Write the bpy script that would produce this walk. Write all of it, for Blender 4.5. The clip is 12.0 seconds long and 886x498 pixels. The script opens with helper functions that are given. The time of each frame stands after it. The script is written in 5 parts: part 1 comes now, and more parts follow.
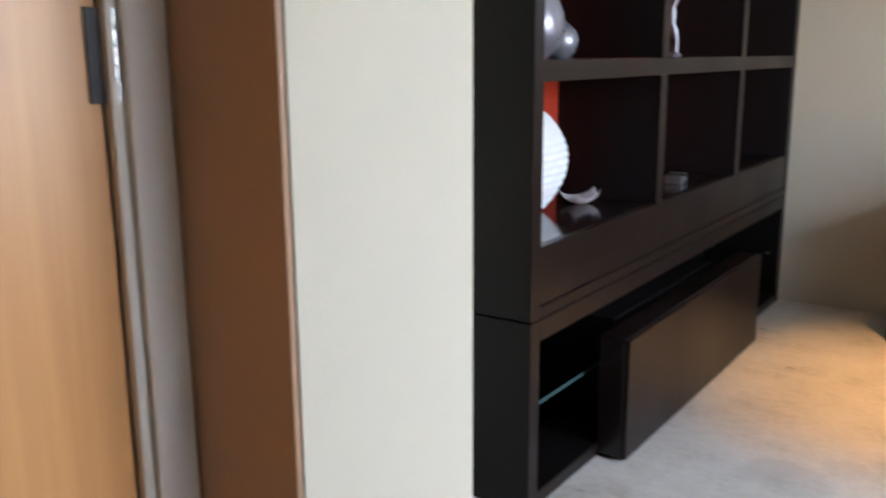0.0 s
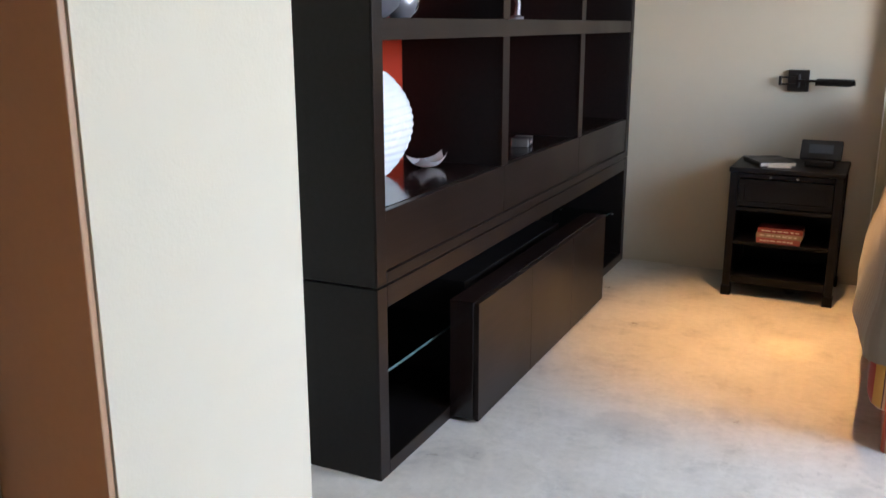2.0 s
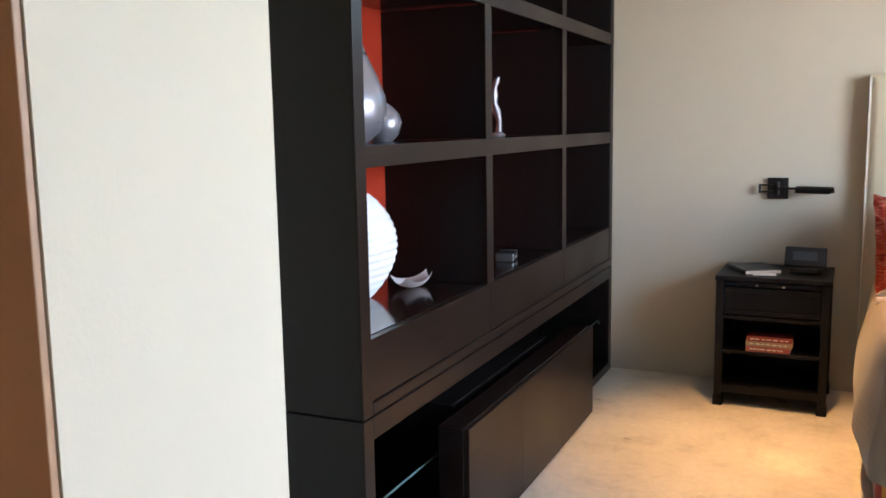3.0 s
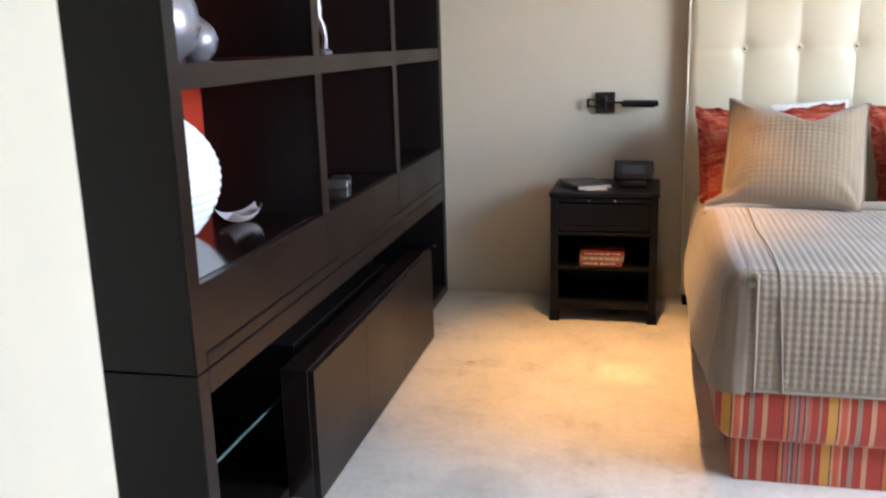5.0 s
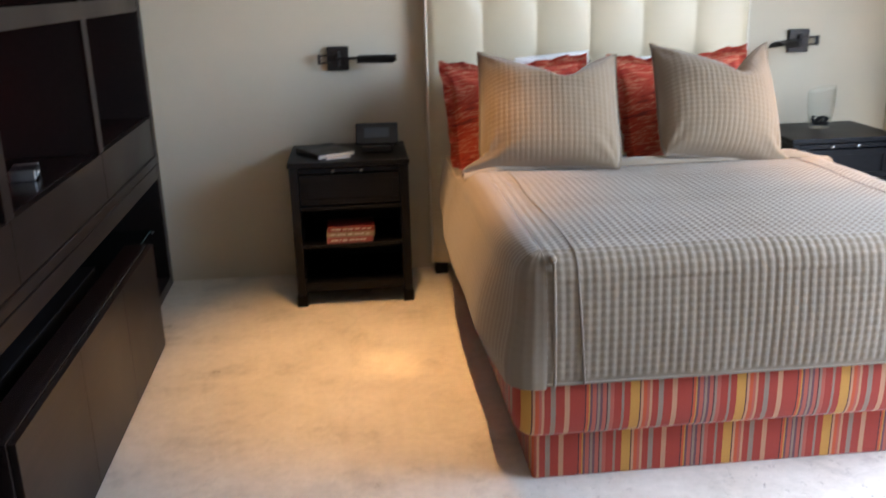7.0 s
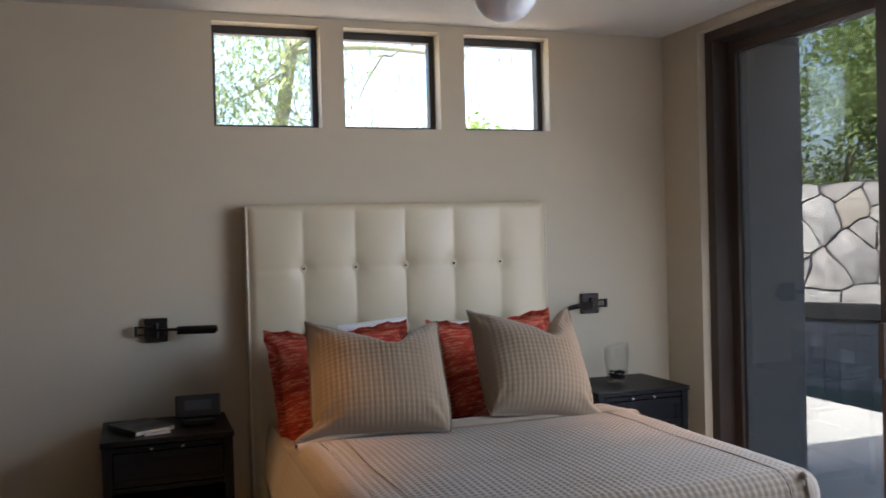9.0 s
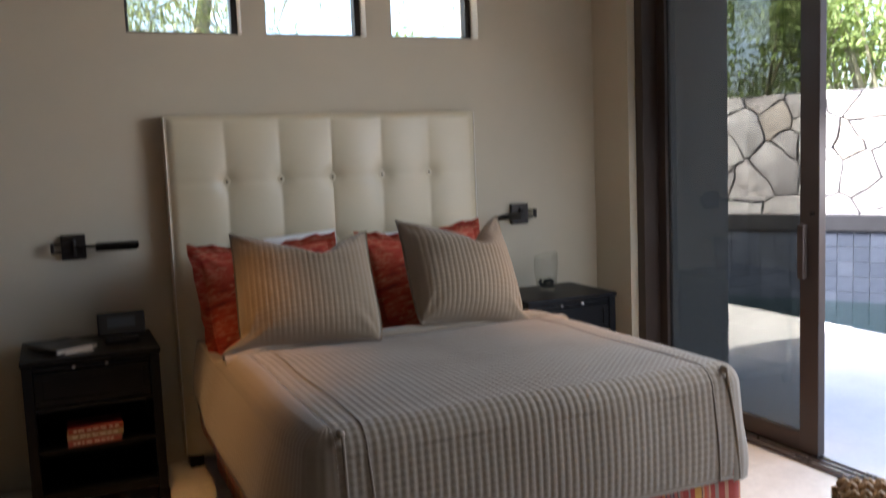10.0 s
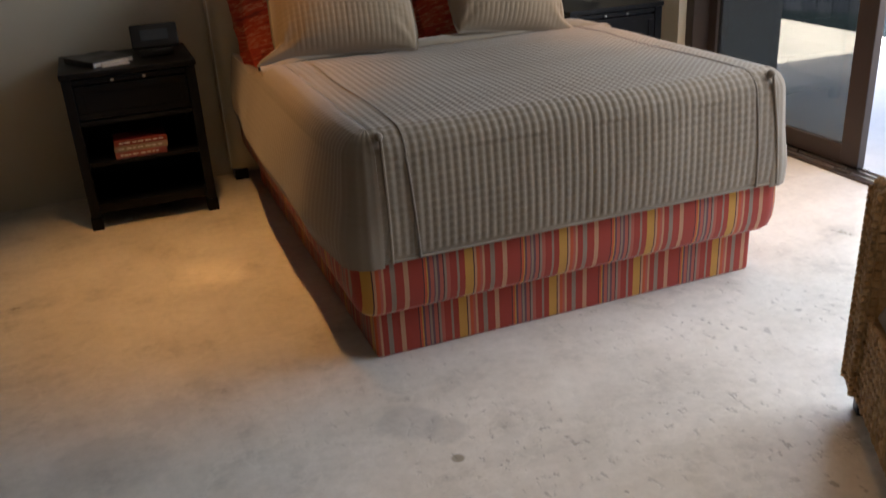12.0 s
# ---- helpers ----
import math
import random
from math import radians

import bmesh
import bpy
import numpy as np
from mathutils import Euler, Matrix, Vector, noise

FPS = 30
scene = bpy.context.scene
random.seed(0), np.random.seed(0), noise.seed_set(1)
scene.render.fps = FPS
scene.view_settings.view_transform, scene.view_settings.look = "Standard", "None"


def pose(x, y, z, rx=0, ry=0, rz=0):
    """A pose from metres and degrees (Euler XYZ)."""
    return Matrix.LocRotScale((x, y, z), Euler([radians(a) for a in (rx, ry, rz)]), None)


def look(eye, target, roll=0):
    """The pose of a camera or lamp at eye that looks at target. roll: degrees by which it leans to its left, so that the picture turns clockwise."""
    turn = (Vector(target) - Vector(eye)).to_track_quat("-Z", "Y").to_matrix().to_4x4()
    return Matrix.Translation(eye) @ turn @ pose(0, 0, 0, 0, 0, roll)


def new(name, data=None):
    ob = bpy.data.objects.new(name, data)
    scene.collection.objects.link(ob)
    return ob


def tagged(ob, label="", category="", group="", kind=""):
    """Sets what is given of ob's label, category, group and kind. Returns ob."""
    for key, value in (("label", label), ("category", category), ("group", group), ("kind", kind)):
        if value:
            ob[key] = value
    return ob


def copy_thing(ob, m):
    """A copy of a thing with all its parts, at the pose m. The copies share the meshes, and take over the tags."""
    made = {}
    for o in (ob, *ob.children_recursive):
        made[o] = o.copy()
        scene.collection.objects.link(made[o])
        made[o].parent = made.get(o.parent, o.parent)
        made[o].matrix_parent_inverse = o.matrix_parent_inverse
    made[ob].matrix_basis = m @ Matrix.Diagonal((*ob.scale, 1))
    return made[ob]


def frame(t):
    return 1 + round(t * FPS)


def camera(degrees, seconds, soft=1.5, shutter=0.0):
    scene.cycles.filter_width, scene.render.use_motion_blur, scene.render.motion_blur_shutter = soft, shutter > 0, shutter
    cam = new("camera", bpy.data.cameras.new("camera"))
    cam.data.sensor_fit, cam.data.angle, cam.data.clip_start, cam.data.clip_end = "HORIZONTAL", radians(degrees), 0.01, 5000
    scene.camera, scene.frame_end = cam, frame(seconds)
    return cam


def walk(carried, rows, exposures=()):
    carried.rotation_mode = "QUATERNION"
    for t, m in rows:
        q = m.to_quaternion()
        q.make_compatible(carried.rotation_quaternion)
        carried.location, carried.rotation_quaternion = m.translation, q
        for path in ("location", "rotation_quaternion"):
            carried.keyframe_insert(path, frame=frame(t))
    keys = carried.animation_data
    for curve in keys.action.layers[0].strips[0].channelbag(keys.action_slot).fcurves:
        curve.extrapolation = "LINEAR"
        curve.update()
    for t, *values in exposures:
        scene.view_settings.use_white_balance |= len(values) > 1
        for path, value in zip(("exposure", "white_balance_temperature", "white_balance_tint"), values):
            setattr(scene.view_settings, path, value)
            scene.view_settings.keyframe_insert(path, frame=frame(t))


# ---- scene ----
cam = camera(53.6, 12.0, shutter=0.5)
PATH = [
    (0, (0.159, 0.294, 1.508), (-0.99, 1.873, 1.076), -0.4),
    (0.5, (0.177, 0.323, 1.49), (-0.794, 1.997, 0.988), 0.0),
    (1, (0.173, 0.33, 1.473), (-0.72, 2.048, 0.972), 0.0),
    (1.5, (0.19, 0.336, 1.464), (-0.703, 2.049, 0.947), -0.5),
    (2, (0.171, 0.374, 1.469), (-0.701, 2.105, 0.974), -0.1),
    (2.5, (0.149, 0.413, 1.503), (-0.737, 2.166, 1.126), 0.4),
    (2.7, (0.134, 0.428, 1.522), (-0.751, 2.195, 1.22), -0.1),
    (4.3, (0.075, 0.49, 1.571), (-0.579, 2.36, 1.297), -1.3),
    (4.5, (0.051, 0.510, 1.562), (-0.542, 2.388, 1.214), -1.1),
    (5, (-0.006, 0.625, 1.528), (-0.473, 2.513, 1.068), -1.7),
    (5.5, (-0.024, 0.748, 1.487), (-0.363, 2.627, 0.891), -2.7),
    (6, (-0.029, 0.949, 1.5), (-0.277, 2.816, 0.825), -2.6),
    (6.5, (-0.088, 1.083, 1.497), (-0.133, 2.961, 0.81), -0.7),
    (7, (-0.211, 1.164, 1.535), (-0.036, 3.068, 0.947), -1.6),
    (7.5, (-0.32, 1.192, 1.561), (0.006, 3.107, 1.082), -1.6),
    (7.7, (-0.354, 1.162, 1.628), (0.035, 3.083, 1.233), -1.6),
    (9.3, (-0.4, 1.148, 1.582), (0.325, 3.012, 1.563), -1.7),
    (9.5, (-0.369, 1.153, 1.567), (0.393, 3.001, 1.512), -1.9),
    (10, (-0.366, 1.185, 1.527), (0.434, 3.006, 1.317), -2.3),
    (10.1, (-0.36, 1.189, 1.523), (0.43, 3.008, 1.265), -2.3),
    (10.5, (-0.371, 1.2, 1.497), (0.395, 2.995, 1.062), -2.5),
    (11, (-0.368, 1.185, 1.481), (0.335, 2.967, 0.906), -2.8),
    (11.5, (-0.363, 1.189, 1.467), (0.3, 2.945, 0.778), -3.0),
    (12, (-0.362, 1.19, 1.454), (0.272, 2.91, 0.655), -3.4),
]
EXPOSURES = [(0, 4.18, 5700, 10), (4.9, 4.58, 5700, 10), (5.5, 4.5, 5700, 10), (6.0, 4.08, 5650, 9), (6.6, 4.1, 5600, 9), (7.7, 4.1, 5600, 9), (9.3, 2.85, 5750, 13), (10.3, 2.8, 6050, 12), (12, 2.9, 6450, 11)]
walk(cam, [(t, look(eye, target, roll)) for t, eye, target, roll in PATH], EXPOSURES)

# ---- daylight ----
SUN_TRAVEL = Vector((2.0, 0.27, -2.76))
world = bpy.data.worlds.new("sky")
scene.world = world
world.use_nodes = True
wn = world.node_tree
sky = wn.nodes.new("ShaderNodeTexSky")
sky.sky_type, sky.sun_disc = "NISHITA", False
sky.sun_elevation, sky.sun_rotation = radians(53.8), radians(262.3)
sky.air_density, sky.dust_density = 0.9, 4.0
wn.nodes["Background"].inputs["Strength"].default_value = 0.15
wn.links.new(sky.outputs["Color"], wn.nodes["Background"].inputs["Color"])
sun_data = bpy.data.lights.new("sun", "SUN")
sun_data.energy, sun_data.angle, sun_data.color = 5.0, radians(0.55), (1.0, 0.95, 0.87)
sun = new("sun", sun_data)
sun.rotation_euler = SUN_TRAVEL.to_track_quat("-Z", "Y").to_euler()


def spot(x, y, z, watts, degrees, blend=0.6, color=(1.0, 0.52, 0.17)):
    d = bpy.data.lights.new("downlight_lamp", "SPOT")
    d.energy, d.spot_size, d.spot_blend, d.color, d.shadow_soft_size = watts, radians(degrees), blend, color, 0.03
    ob = new("downlight_lamp", d)
    ob.location = (x, y, z)
    return ob


spot(-0.13, 4.55, 2.74, 22.0, 54, 1.0)
spot(-0.13, 4.55, 2.74, 12.0, 8, 1.0)
spot(2.16, 4.60, 2.74, 20.0, 56, 1.0)
spot(0.95, 2.25, 2.74, 3.6, 60)

# the open part of the sliding door: stands for the sky's light
opening = bpy.data.lights.new("opening_skylight", "AREA")
opening.shape, opening.size, opening.size_y, opening.energy, opening.color = "RECTANGLE", 1.90, 1.7, 7.5, (0.90, 0.96, 1.0)
lamp = new("opening_skylight", opening)
lamp.matrix_world = look((2.84, 3.12, 1.75), (1.3, 3.10, 0.1))

# ---- materials ----


class Nodes:
    """A small builder round one node tree."""

    def __init__(self, name):
        self.m = bpy.data.materials.new(name)
        self.m.use_nodes = True
        self.t = self.m.node_tree
        self.b = self.t.nodes["Principled BSDF"]
        self.co = self.t.nodes.new("ShaderNodeTexCoord")

    def n(self, kind, **values):
        node = self.t.nodes.new(kind)
        for key, value in values.items():
            node.inputs[key.replace("_", " ")].default_value = value
        return node

    def link(self, a, b):
        self.t.links.new(a, b)

    def noise(self, scale, detail=4.0, rough=0.55, stretch=None, source="Object"):
        nz = self.n("ShaderNodeTexNoise", Scale=scale, Detail=detail, Roughness=rough)
        src = self.co.outputs[source]
        if stretch:
            mp = self.n("ShaderNodeMapping")
            mp.inputs["Scale"].default_value = stretch
            self.link(src, mp.inputs["Vector"])
            src = mp.outputs["Vector"]
        self.link(src, nz.inputs["Vector"])
        return nz.outputs["Fac"]

    def ramp(self, fac, stops, mode="LINEAR"):
        r = self.n("ShaderNodeValToRGB")
        r.color_ramp.interpolation = mode
        el = r.color_ramp.elements
        while len(el) < len(stops):
            el.new(0.5)
        for e, (p, c) in zip(el, stops):
            e.position, e.color = p, (*c, 1)
        self.link(fac, r.inputs["Fac"])
        return r.outputs["Color"]

    def mix(self, fac, a, b, kind="MIX"):
        mx = self.n("ShaderNodeMix")
        mx.data_type, mx.blend_type = "RGBA", kind
        for src, socket in ((fac, mx.inputs[0]), (a, mx.inputs[6]), (b, mx.inputs[7])):
            if isinstance(src, (int, float)):
                socket.default_value = src
            elif isinstance(src, tuple):
                socket.default_value = (*src, 1)
            else:
                self.link(src, socket)
        return mx.outputs[2]

    def math(self, op, a, b=0.0):
        mt = self.n("ShaderNodeMath")
        mt.operation = op
        for src, socket in ((a, mt.inputs[0]), (b, mt.inputs[1])):
            if isinstance(src, (int, float)):
                socket.default_value = src
            else:
                self.link(src, socket)
        return mt.outputs[0]

    def bump(self, height, strength, distance):
        bp = self.n("ShaderNodeBump", Strength=strength, Distance=distance)
        self.link(height, bp.inputs["Height"])
        if self.b.inputs["Normal"].links:
            self.link(self.b.inputs["Normal"].links[0].from_socket, bp.inputs["Normal"])
        self.link(bp.outputs["Normal"], self.b.inputs["Normal"])

    def color(self, c):
        if isinstance(c, tuple):
            self.b.inputs["Base Color"].default_value = (*c, 1)
        else:
            self.link(c, self.b.inputs["Base Color"])

    def set(self, **values):
        for key, value in values.items():
            self.b.inputs[key.replace("_", " ")].default_value = value
        return self


def surface(name, c, spread=0.12, scale=3.0, fine=60.0, rough=0.6, bump=0.15, depth=0.002, metal=0.0, stretch=None, rough_spread=0.1):
    """A paint, wood, stone or metal: broad and fine variation of colour c, grain relief, uneven gloss."""
    k = Nodes(name)
    lo, hi = tuple(v * (1 - spread) for v in c), tuple(min(1, v * (1 + spread)) for v in c)
    broad, grain = k.noise(scale, 5, 0.6, stretch), k.noise(fine, 3, 0.6, stretch)
    base = k.ramp(broad, [(0.3, lo), (0.7, hi)])
    k.color(k.mix(0.25, base, k.ramp(grain, [(0.3, lo), (0.7, hi)])))
    k.set(Roughness=rough, Metallic=metal)
    rr = k.ramp(broad, [(0.3, (max(0, rough - rough_spread),) * 3), (0.7, (min(1, rough + rough_spread),) * 3)])
    k.link(rr, k.b.inputs["Roughness"])
    if bump:
        k.bump(grain, bump, depth)
    return k.m


def glass(name, tint=(0.9, 0.92, 0.9), rough=0.0):
    """Clear or tinted pane: light passes straight through, gloss by Fresnel."""
    k = Nodes(name)
    tr, gl, mx = k.n("ShaderNodeBsdfTransparent"), k.n("ShaderNodeBsdfGlossy", Roughness=rough), k.n("ShaderNodeMixShader")
    fr = k.n("ShaderNodeLayerWeight", Blend=0.5)
    gloss = k.math("ADD", k.math("MULTIPLY", k.math("POWER", fr.outputs["Facing"], 3.5), 0.6), 0.035)
    tr.inputs["Color"].default_value = (*tint, 1)
    k.link(gloss, mx.inputs["Fac"])
    k.link(tr.outputs["BSDF"], mx.inputs[1])
    k.link(gl.outputs["BSDF"], mx.inputs[2])
    k.link(mx.outputs["Shader"], k.t.nodes["Material Output"].inputs["Surface"])
    return k.m


def plaster(name, c):
    k = Nodes(name)
    broad, mid, fine = k.noise(0.9, 5, 0.6), k.noise(7.0, 5, 0.65), k.noise(130.0, 3, 0.6)
    base = k.ramp(broad, [(0.3, tuple(v * 0.94 for v in c)), (0.7, tuple(min(1, v * 1.04) for v in c))])
    k.color(k.mix(0.3, base, k.ramp(mid, [(0.35, tuple(v * 0.93 for v in c)), (0.7, c)])))
    k.set(Roughness=0.85)
    k.bump(mid, 0.12, 0.01)
    k.bump(fine, 0.25, 0.0015)
    return k.m


def floor_stone():
    k = Nodes("worn_concrete")
    a, b, c = k.noise(0.8, 6, 0.6), k.noise(3.2, 7, 0.68), k.noise(26.0, 6, 0.7)
    base = k.ramp(a, [(0.30, (0.51, 0.46, 0.385)), (0.5, (0.62, 0.555, 0.47)), (0.72, (0.72, 0.655, 0.57))])
    base = k.mix(0.55, base, k.ramp(b, [(0.31, (0.30, 0.265, 0.22)), (0.45, (0.60, 0.54, 0.455)), (0.7, (0.77, 0.705, 0.62))]))
    base = k.mix(0.13, base, k.ramp(c, [(0.36, (0.28, 0.245, 0.20)), (0.60, (0.74, 0.68, 0.60))]))
    # pale trowel veins
    vein = k.ramp(k.math("ABSOLUTE", k.math("SUBTRACT", k.noise(2.3, 6, 0.62), 0.5)), [(0.0, (1, 1, 1)), (0.018, (0, 0, 0))])
    base = k.mix(k.math("MULTIPLY", vein, 0.28), base, (0.76, 0.70, 0.61))
    # grey blots
    for cx, cy, r, edge, strength, c_ in ((0.24, 3.21, 0.085, 0.16, 0.30, (0.27, 0.255, 0.235)), (0.33, 3.13, 0.06, 0.12, 0.27, (0.27, 0.255, 0.235)), (-0.56, 3.40, 0.15, 0.22, 0.26, (0.29, 0.275, 0.25)),
                                          (-0.40, 3.58, 0.08, 0.16, 0.2, (0.30, 0.28, 0.25)), (0.95, 3.05, 0.20, 0.3, 0.18, (0.34, 0.31, 0.27)), (-0.6, 2.5, 0.25, 0.35, 0.2, (0.34, 0.31, 0.27)), (0.312, 2.998, 0.016, 0.02, 0.75, (0.17, 0.115, 0.05))):
        dist = k.n("ShaderNodeVectorMath")
        dist.operation = "DISTANCE"
        dist.inputs[1].default_value = (cx, cy, 0.0)
        k.link(k.co.outputs["Object"], dist.inputs[0])
        d = k.math("ADD", dist.outputs["Value"], k.math("MULTIPLY", k.math("SUBTRACT", k.noise(5.0, 4, 0.6), 0.5), edge))
        mask = k.ramp(d, [(r * 0.8, (1, 1, 1)), (r * 1.15, (0, 0, 0))])
        base = k.mix(k.math("MULTIPLY", mask, strength), base, c_)
    # pits and worm trails
    pits = k.ramp(k.noise(38.0, 5, 0.62, (1.0, 0.5, 1.0)), [(0.60, (0, 0, 0)), (0.635, (1, 1, 1))])
    patch = k.ramp(k.noise(1.9, 3, 0.6), [(0.40, (0.0, 0.0, 0.0)), (0.60, (1, 1, 1))])
    # the pitted stretch lies in front of the bed, the rest is nearly sound
    worn = k.n("ShaderNodeVectorMath")
    worn.operation = "DISTANCE"
    worn.inputs[1].default_value = (1.25, 2.75, 0.0)
    k.link(k.co.outputs["Object"], worn.inputs[0])
    near = k.ramp(k.math("DIVIDE", worn.outputs["Value"], 2.0), [(0.35, (1, 1, 1)), (0.75, (0.12, 0.12, 0.12))])
    wear = k.math("MULTIPLY", k.math("MULTIPLY", pits, patch), near)
    base = k.mix(k.math("MULTIPLY", wear, 0.6), base, (0.27, 0.235, 0.19))
    # hairline cracks
    vor = k.n("ShaderNodeTexVoronoi", Scale=0.42)
    vor.feature = "DISTANCE_TO_EDGE"
    warp = k.n("ShaderNodeTexNoise", Scale=2.5, Detail=5.0)
    k.link(k.co.outputs["Object"], warp.inputs["Vector"])
    add = k.n("ShaderNodeVectorMath")
    add.operation = "MULTIPLY_ADD"
    add.inputs[1].default_value = (0.35, 0.35, 0.0)
    k.link(warp.outputs["Color"], add.inputs[0])
    k.link(k.co.outputs["Object"], add.inputs[2])
    k.link(add.outputs["Vector"], vor.inputs["Vector"])
    crack = k.ramp(vor.outputs["Distance"], [(0.0, (1, 1, 1)), (0.003, (0, 0, 0))])
    base = k.mix(k.math("MULTIPLY", crack, 0.12), base, (0.30, 0.27, 0.23))
    k.color(base)
    rr = k.ramp(b, [(0.3, (0.26,) * 3), (0.7, (0.44,) * 3)])
    k.link(k.math("ADD", rr, k.math("MULTIPLY", wear, 0.3)), k.b.inputs["Roughness"])
    k.bump(k.math("MULTIPLY", wear, -1.0), 0.6, 0.004)
    k.bump(c, 0.08, 0.004)
    k.bump(b, 0.12, 0.02)
    return k.m


def dark_wood(name, c, rough, along=(26.0, 1.2, 26.0), sheen=0.28):
    k = Nodes(name)
    grain, broad, fine = k.noise(2.2, 6, 0.65, along), k.noise(1.4, 3, 0.5), k.noise(9.0, 4, 0.7, along)
    lo, hi = tuple(v * 0.55 for v in c), tuple(v * 1.5 for v in c)
    base = k.ramp(grain, [(0.3, lo), (0.5, c), (0.72, hi)])
    k.color(k.mix(0.15, base, k.ramp(broad, [(0.3, lo), (0.7, hi)])))
    k.link(k.ramp(broad, [(0.3, (rough - 0.06,) * 3), (0.7, (rough + 0.08,) * 3)]), k.b.inputs["Roughness"])
    k.bump(fine, 0.12, 0.0008)
    k.b.inputs["Specular IOR Level"].default_value = sheen
    return k.m


def orange_wood():
    k = Nodes("honey_maple")
    grain, broad = k.noise(1.6, 6, 0.6, (22.0, 22.0, 0.9)), k.noise(1.2, 3, 0.5, (3.0, 3.0, 0.6))
    base = k.ramp(grain, [(0.25, (0.44, 0.19, 0.055)), (0.5, (0.54, 0.25, 0.078)), (0.75, (0.62, 0.31, 0.105))])
    k.color(k.mix(0.4, base, k.ramp(broad, [(0.3, (0.46, 0.20, 0.06)), (0.7, (0.60, 0.29, 0.095))])))
    k.set(Roughness=0.38)
    k.bump(grain, 0.05, 0.001)
    return k.m


RED, YEL, GRY, ORA = (0.30, 0.028, 0.010), (0.46, 0.22, 0.028), (0.25, 0.17, 0.115), (0.46, 0.070, 0.014)
PNK, PUR, DRK, TAN = (0.38, 0.085, 0.050), (0.13, 0.050, 0.055), (0.06, 0.013, 0.012), (0.44, 0.22, 0.11)
STRIPES = [(YEL, 7), (DRK, 1), (TAN, 2), (ORA, 3), (PNK, 2), (TAN, 2), (RED, 5), (GRY, 4), (RED, 7), (TAN, 4), (RED, 12), (DRK, 1), (ORA, 2), (YEL, 1),
           (PUR, 2), (PNK, 3), (PUR, 1), (GRY, 2), (PUR, 2), (PNK, 3), (DRK, 1), (GRY, 2), (PNK, 3), (RED, 6), (GRY, 2), (RED, 5)]


def striped_cloth():
    k = Nodes("striped_upholstery")
    sep = k.n("ShaderNodeSeparateXYZ")
    k.link(k.co.outputs["Object"], sep.inputs[0])
    run = k.math("MAXIMUM", k.math("SUBTRACT", sep.outputs["Y"], 3.60), 0.0)
    u = k.math("ADD", sep.outputs["X"], k.math("MULTIPLY", run, k.math("SIGN", sep.outputs["X"])))
    u = k.math("FRACT", k.math("ADD", k.math("DIVIDE", u, 0.335), 20.33))
    total, at, stops = sum(w for _, w in STRIPES), 0.0, []
    for c, w in STRIPES:
        stops.append((at / total, c))
        at += w
    col = k.ramp(u, stops, "CONSTANT")
    weave = k.noise(420.0, 2, 0.6)
    col = k.mix(0.3, col, k.mix(1.0, col, k.ramp(weave, [(0.3, (0.5,) * 3), (0.7, (1.0,) * 3)]), "MULTIPLY"))
    k.color(col)
    k.set(Roughness=0.9)
    k.b.inputs["Sheen Weight"].default_value = 0.15
    k.bump(weave, 0.3, 0.0008)
    return k.m


def cloth(name, c, spread=0.12, sheen=0.2, fine=500.0):
    k = Nodes(name)
    broad, weave = k.noise(2.5, 4, 0.6), k.noise(fine, 2, 0.6)
    lo, hi = tuple(v * (1 - spread) for v in c), tuple(min(1, v * (1 + spread)) for v in c)
    k.color(k.mix(0.35, k.ramp(broad, [(0.3, lo), (0.7, hi)]), k.ramp(weave, [(0.3, lo), (0.7, hi)])))
    k.set(Roughness=0.92)
    k.b.inputs["Sheen Weight"].default_value = sheen
    k.bump(weave, 0.25, 0.0007)
    return k.m


def red_weave():
    k = Nodes("red_streaked_fabric")
    streak = k.noise(3.0, 4, 0.7, (3.0, 3.0, 22.0))
    blot = k.noise(7.0, 3, 0.6)
    base = k.ramp(streak, [(0.34, (0.10, 0.010, 0.010)), (0.44, (0.38, 0.030, 0.014)), (0.53, (0.42, 0.050, 0.020)), (0.58, (0.60, 0.33, 0.19)), (0.62, (0.38, 0.032, 0.016))])
    k.color(k.mix(0.25, base, k.ramp(blot, [(0.35, (0.22, 0.018, 0.012)), (0.62, (0.44, 0.065, 0.025))])))
    k.set(Roughness=0.9)
    k.bump(streak, 0.3, 0.002)
    return k.m


def wicker_mat():
    k = Nodes("woven_seagrass")
    a, b = k.noise(9.0, 4, 0.7), k.noise(160.0, 3, 0.7, (1.0, 1.0, 0.25))
    base = k.ramp(a, [(0.3, (0.20, 0.11, 0.045)), (0.55, (0.36, 0.22, 0.10)), (0.75, (0.50, 0.34, 0.17))])
    info = k.n("ShaderNodeNewGeometry")
    base = k.mix(0.35, base, k.ramp(info.outputs["Random Per Island"], [(0.0, (0.17, 0.09, 0.035)), (1.0, (0.52, 0.36, 0.18))]))
    k.color(k.mix(0.3, base, k.ramp(b, [(0.3, (0.14, 0.08, 0.03)), (0.7, (0.5, 0.34, 0.18))])))
    k.set(Roughness=0.75)
    k.bump(b, 0.5, 0.002)
    return k.m


